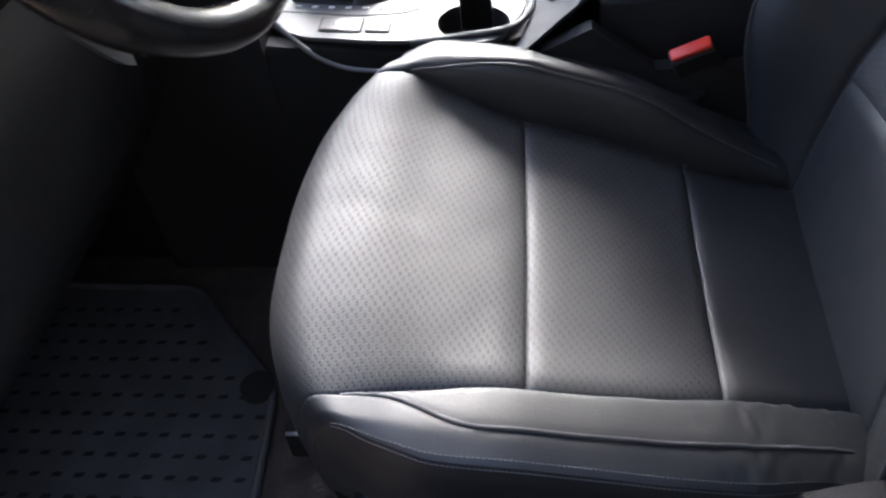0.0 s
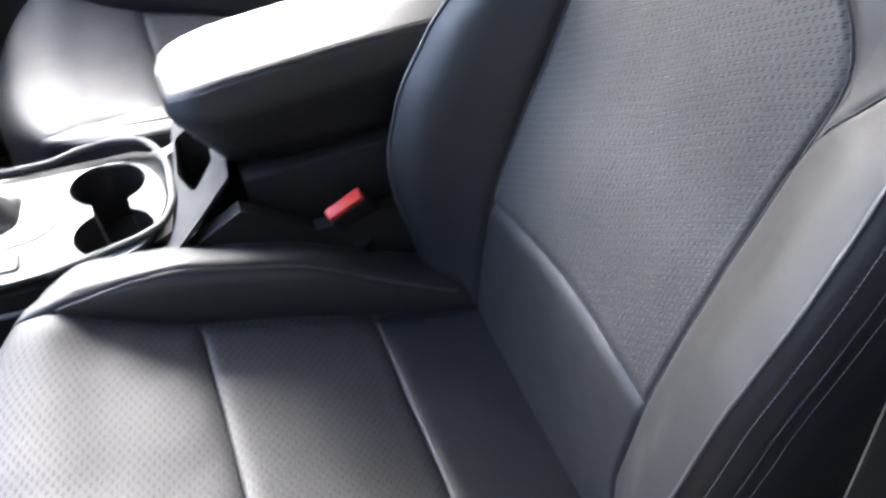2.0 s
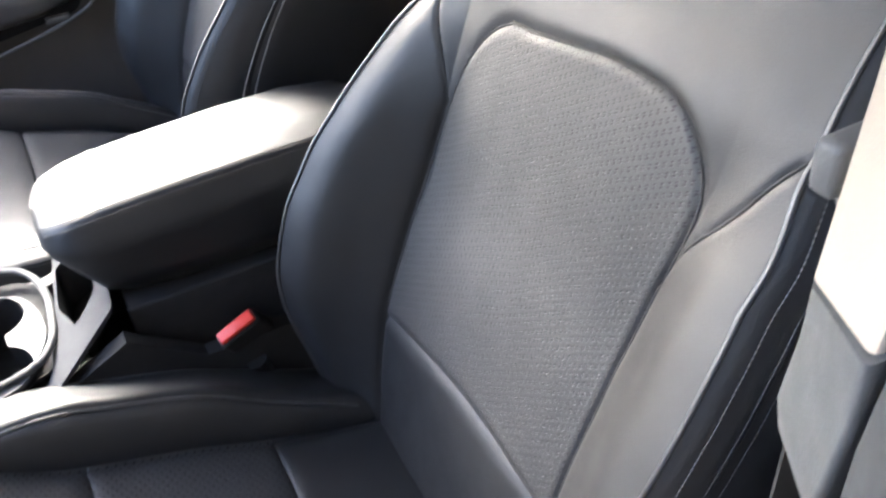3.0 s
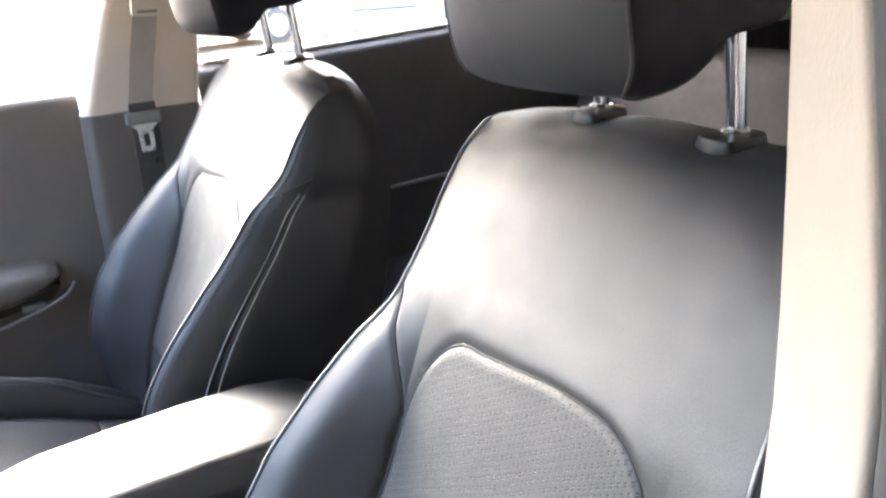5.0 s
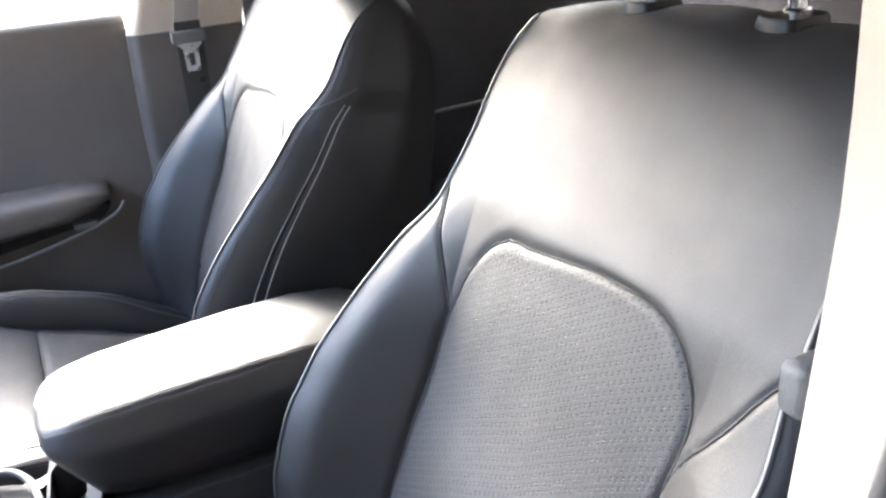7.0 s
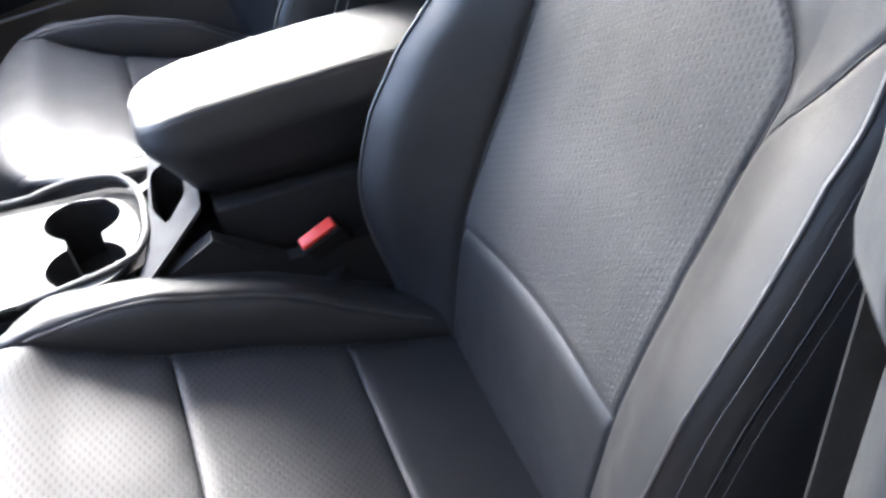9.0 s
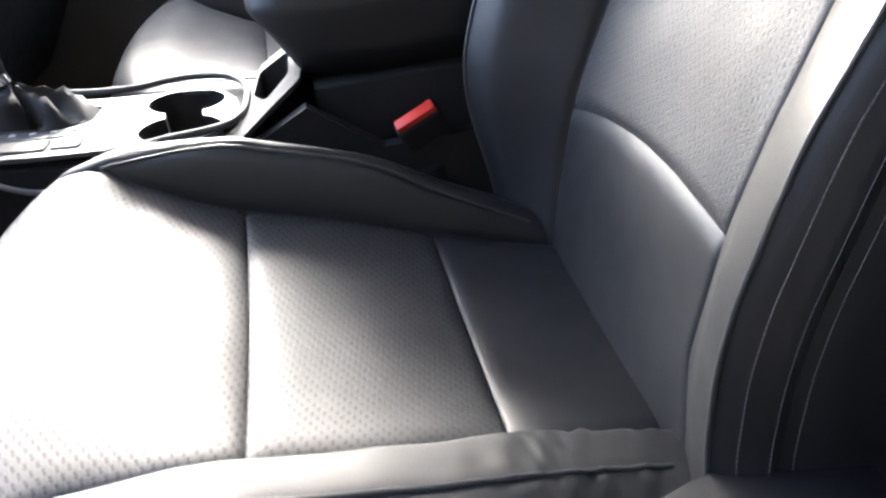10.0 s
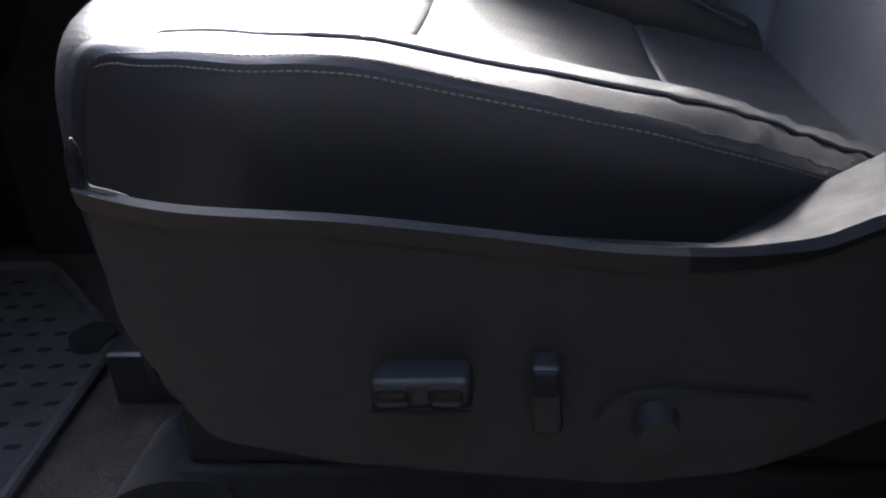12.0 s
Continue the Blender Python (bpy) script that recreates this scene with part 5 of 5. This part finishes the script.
pillar_prism("pillar_rear_far", [(1.35, 1.18), (1.86, 1.18), (1.86, 1.26), (1.35, 1.26)], [(1.25, 1.12), (1.86, 1.12), (1.86, 1.22), (1.25, 1.22)], .50, .93, CREAM, "cream rear quarter trim")


def pane(name, corners, label, mat=GLASS):
    bm = bmesh.new()
    bm.faces.new([bm.verts.new(c) for c in corners])
    bmesh.ops.solidify(bm, geom=list(bm.faces), thickness=.004)
    ob = new(name, bm_mesh(name, bm, mat, False))
    return tagged(ob, label, "window", "", "structure")


pane("window_1", [(-1.0, 1.252, .545), (-.005, 1.252, .545), (.13, 1.185, .90), (-.67, 1.185, .90)], "clear front side window")
pane("window_2", [(.22, 1.262, .56), (1.34, 1.262, .62), (1.25, 1.195, .90), (.28, 1.195, .90)], "tinted rear side window", TINTED_GLASS)

# ---------------------------------------------------------------- rear seat
rear = thing("rear_bench", "dark leather rear bench seat", "car seat", (.80, .42, -.225))


def rpart(name, bm, mat, label=""):
    ob = part(name, bm, mat, rear, label)
    ob.matrix_parent_inverse = Matrix.Translation((-.80, -.42, .225))
    return ob


rc = rounded([(.455, -.06), (1.00, -.14), (1.00, .05), (.56, .125), (.475, .10)], .05, 6)
for y0, y1 in ((-.28, .40), (.404, .76), (.764, 1.13)):
    rpart("cushion", prism_bm(rc, "y", y0, y1, .018, 4), REAR_LEATHER)
rb = rounded([(.93, .0), (1.06, -.05), (1.22, .52), (1.12, .53), (1.08, .50)], .04, 6)
for y0, y1 in ((-.28, .42), (.424, 1.10)):
    rpart("backrest", prism_bm(rb, "y", y0, y1, .022, 4), REAR_LEATHER)
for yc in (.02, .43, .93):
    h = rounded([(1.085, .50), (1.16, .52), (1.20, .66), (1.17, .70), (1.11, .69), (1.075, .60)], .03, 5)
    rpart("headrest", prism_bm(h, "y", yc - .12, yc + .12, .03, 4), REAR_LEATHER)

# ---------------------------------------------------------------- outside
slab("ground", (-400, -400, -.95), (400, 400, -.75), PAVING, "pale paved parking ground")


def parked_car(at, turn, body_mat, label):
    """A parked car that looks along +y of its own frame: body, glass, wheels, grille, lamps."""
    c = thing("parked_car", label, "car", (0, 0, 0), "parked cars")
    sects = ((2.25, .62, .38, .72), (2.20, .78, .30, .86), (2.0, .86, .26, .96), (1.2, .90, .24, 1.06), (.9, .91, .24, 1.10), (-1.6, .91, .24, 1.12), (-2.1, .88, .28, 1.08), (-2.28, .78, .36, .95))
    rings = []
    for y, hw, z0, z1 in sects:
        rings.append([(p[0], y, p[1]) for p in rounded([(-hw, z0), (hw, z0), (hw, z0 + (z1 - z0) * .72), (hw - .10, z1), (-hw + .10, z1), (-hw, z0 + (z1 - z0) * .72)], .10, 4)])
    part("body", loft_bm(rings), body_mat, c)
    rings = []
    for y, hw, z0, z1 in ((1.05, .80, 1.06, 1.09), (.35, .68, 1.06, 1.58), (-.2, .66, 1.06, 1.66), (-1.4, .66, 1.06, 1.64), (-2.05, .74, 1.05, 1.10)):
        rings.append([(p[0], y, p[1]) for p in rounded([(-.80, z0), (.80, z0), (hw, z1), (-hw, z1)], .06, 4)])
    part("cabin", loft_bm(rings), body_mat, c)
    bm = loft_bm([[(-.70, 1.02, 1.10), (.70, 1.02, 1.10), (.62, .42, 1.53), (-.62, .42, 1.53)], [(-.70, 1.04, 1.11), (.70, 1.04, 1.11), (.62, .44, 1.54), (-.62, .44, 1.54)]])
    part("windscreen", bm, DARK_GLASS, c)
    part("wiper", tube_bm([(-.5, 1.06, 1.13), (.1, 1.03, 1.15)], .012, 6), BLACK_PLASTIC, c)
    for sx in (-1, 1):
        part("side_window", prism_bm(rounded([(.70, 1.12), (.25, 1.50), (-1.3, 1.52), (-1.75, 1.14)], .06, 4), "x", sx * .742, sx * .80), DARK_GLASS, c)
        for y in (1.38, -1.40):
            w = part("wheel", prism_bm(ring(y, .335, .335, 0, 350, 35), "x", sx * .72, sx * .93, .03, 3), SEAL, c, "black tyre")
            part("wheel_rim", prism_bm(ring(y, .335, .215, 0, 345, 23), "x", sx * .925, sx * .94, .006), STEEL, w, "alloy wheel rim")
            for k in range(5):
                a = math.radians(72 * k)
                part("spoke", tube_bm([(sx * .942, y + .04 * math.cos(a), .335 + .04 * math.sin(a)), (sx * .942, y + .20 * math.cos(a), .335 + .20 * math.sin(a))], .022, 6), STEEL, w)
        part("headlamp", prism_bm(rounded([(sx * .52, .74), (sx * .80, .76), (sx * .82, .88), (sx * .60, .86)], .03, 4), "y", 2.10, 2.235, .01), STEEL, c)
    part("grille_panel", box_bm((-.46, 2.16, .40), (.46, 2.262, .80), .03), SEAL, c)
    for k, (za, zb) in enumerate(((.580, .752), (.518, .562), (.458, .500), (.402, .440))):
        part("grille_bar", box_bm((-.45 + .02 * k, 2.255, za), (.45 - .02 * k, 2.285, zb), .008, 2), CHROME, c)
    part("emblem", prism_bm(ring(0, .67, .055, 0, 340, 17), "y", 2.28, 2.30, .004), CHROME, c)
    part("bumper", box_bm((-.80, 2.14, .30), (.80, 2.29, .46), .04), body_mat, c)
    c.matrix_basis = pose(*at, 0, 0, turn)
    return c


parked_car((6.05, 12.9, -.75), 155, WHITE_PAINT, "white parked car with a barred chrome grille")
parked_car((3.6, 16.65, -.75), 100, SILVER_PAINT, "pale silver parked car beside the white one")

tree = thing("bare_tree", "small bare tree with tan branches", "tree", (12.9, 23.9, -.75))
bm = bmesh.new()
rnd = random.Random(5)


def branch(bm, p, d, length, r, depth):
    pts, q = [p], p
    for k in range(4):
        d = (d + Vector((rnd.uniform(-.25, .25), rnd.uniform(-.25, .25), rnd.uniform(-.08, .2)))).normalized()
        q = q + d * length / 4
        pts.append(q)
    tube_bm(pts, [r * (1 - .14 * k) for k in range(5)], 6, bm)
    if depth:
        for k in range(3 if depth > 1 else 4):
            a = pts[2 + k % 3]
            branch(bm, a, (d + Vector((rnd.uniform(-1, 1), rnd.uniform(-1, 1), rnd.uniform(0, .7)))).normalized(), length * .62, r * .5, depth - 1)


branch(bm, Vector((0, 0, 0)), Vector((0, 0, 1)), 1.7, .07, 4)
part("trunk_and_branches", bm, BARK, tree)
verts, faces = [], []
for k in range(900):
    p = Vector((rnd.gauss(0, .9), rnd.gauss(0, .9), 2.3 + rnd.gauss(0, .55)))
    a = Vector((rnd.uniform(-1, 1), rnd.uniform(-1, 1), rnd.uniform(-1, 1))).normalized() * .05
    b = a.orthogonal().normalized() * .022
    n = len(verts)
    verts += [p - a, p + b, p + a, p - b]
    faces.append((n, n + 1, n + 2, n + 3))
child("crown", mesh_of("crown", verts, faces, DRY_LEAF, False), tree, "sparse dry tan leaves")

bldg = thing("white_building", "plain pale rendered building beyond the parked cars", "building", (10, 30, -.75))
part("wall", box_bm((-30, 0, 0), (30, 8, 7)), RENDER_WALL, bldg)
part("roof", box_bm((-30.3, -.4, 7), (30.3, 8.3, 7.3), .03), RENDER_WALL, bldg)
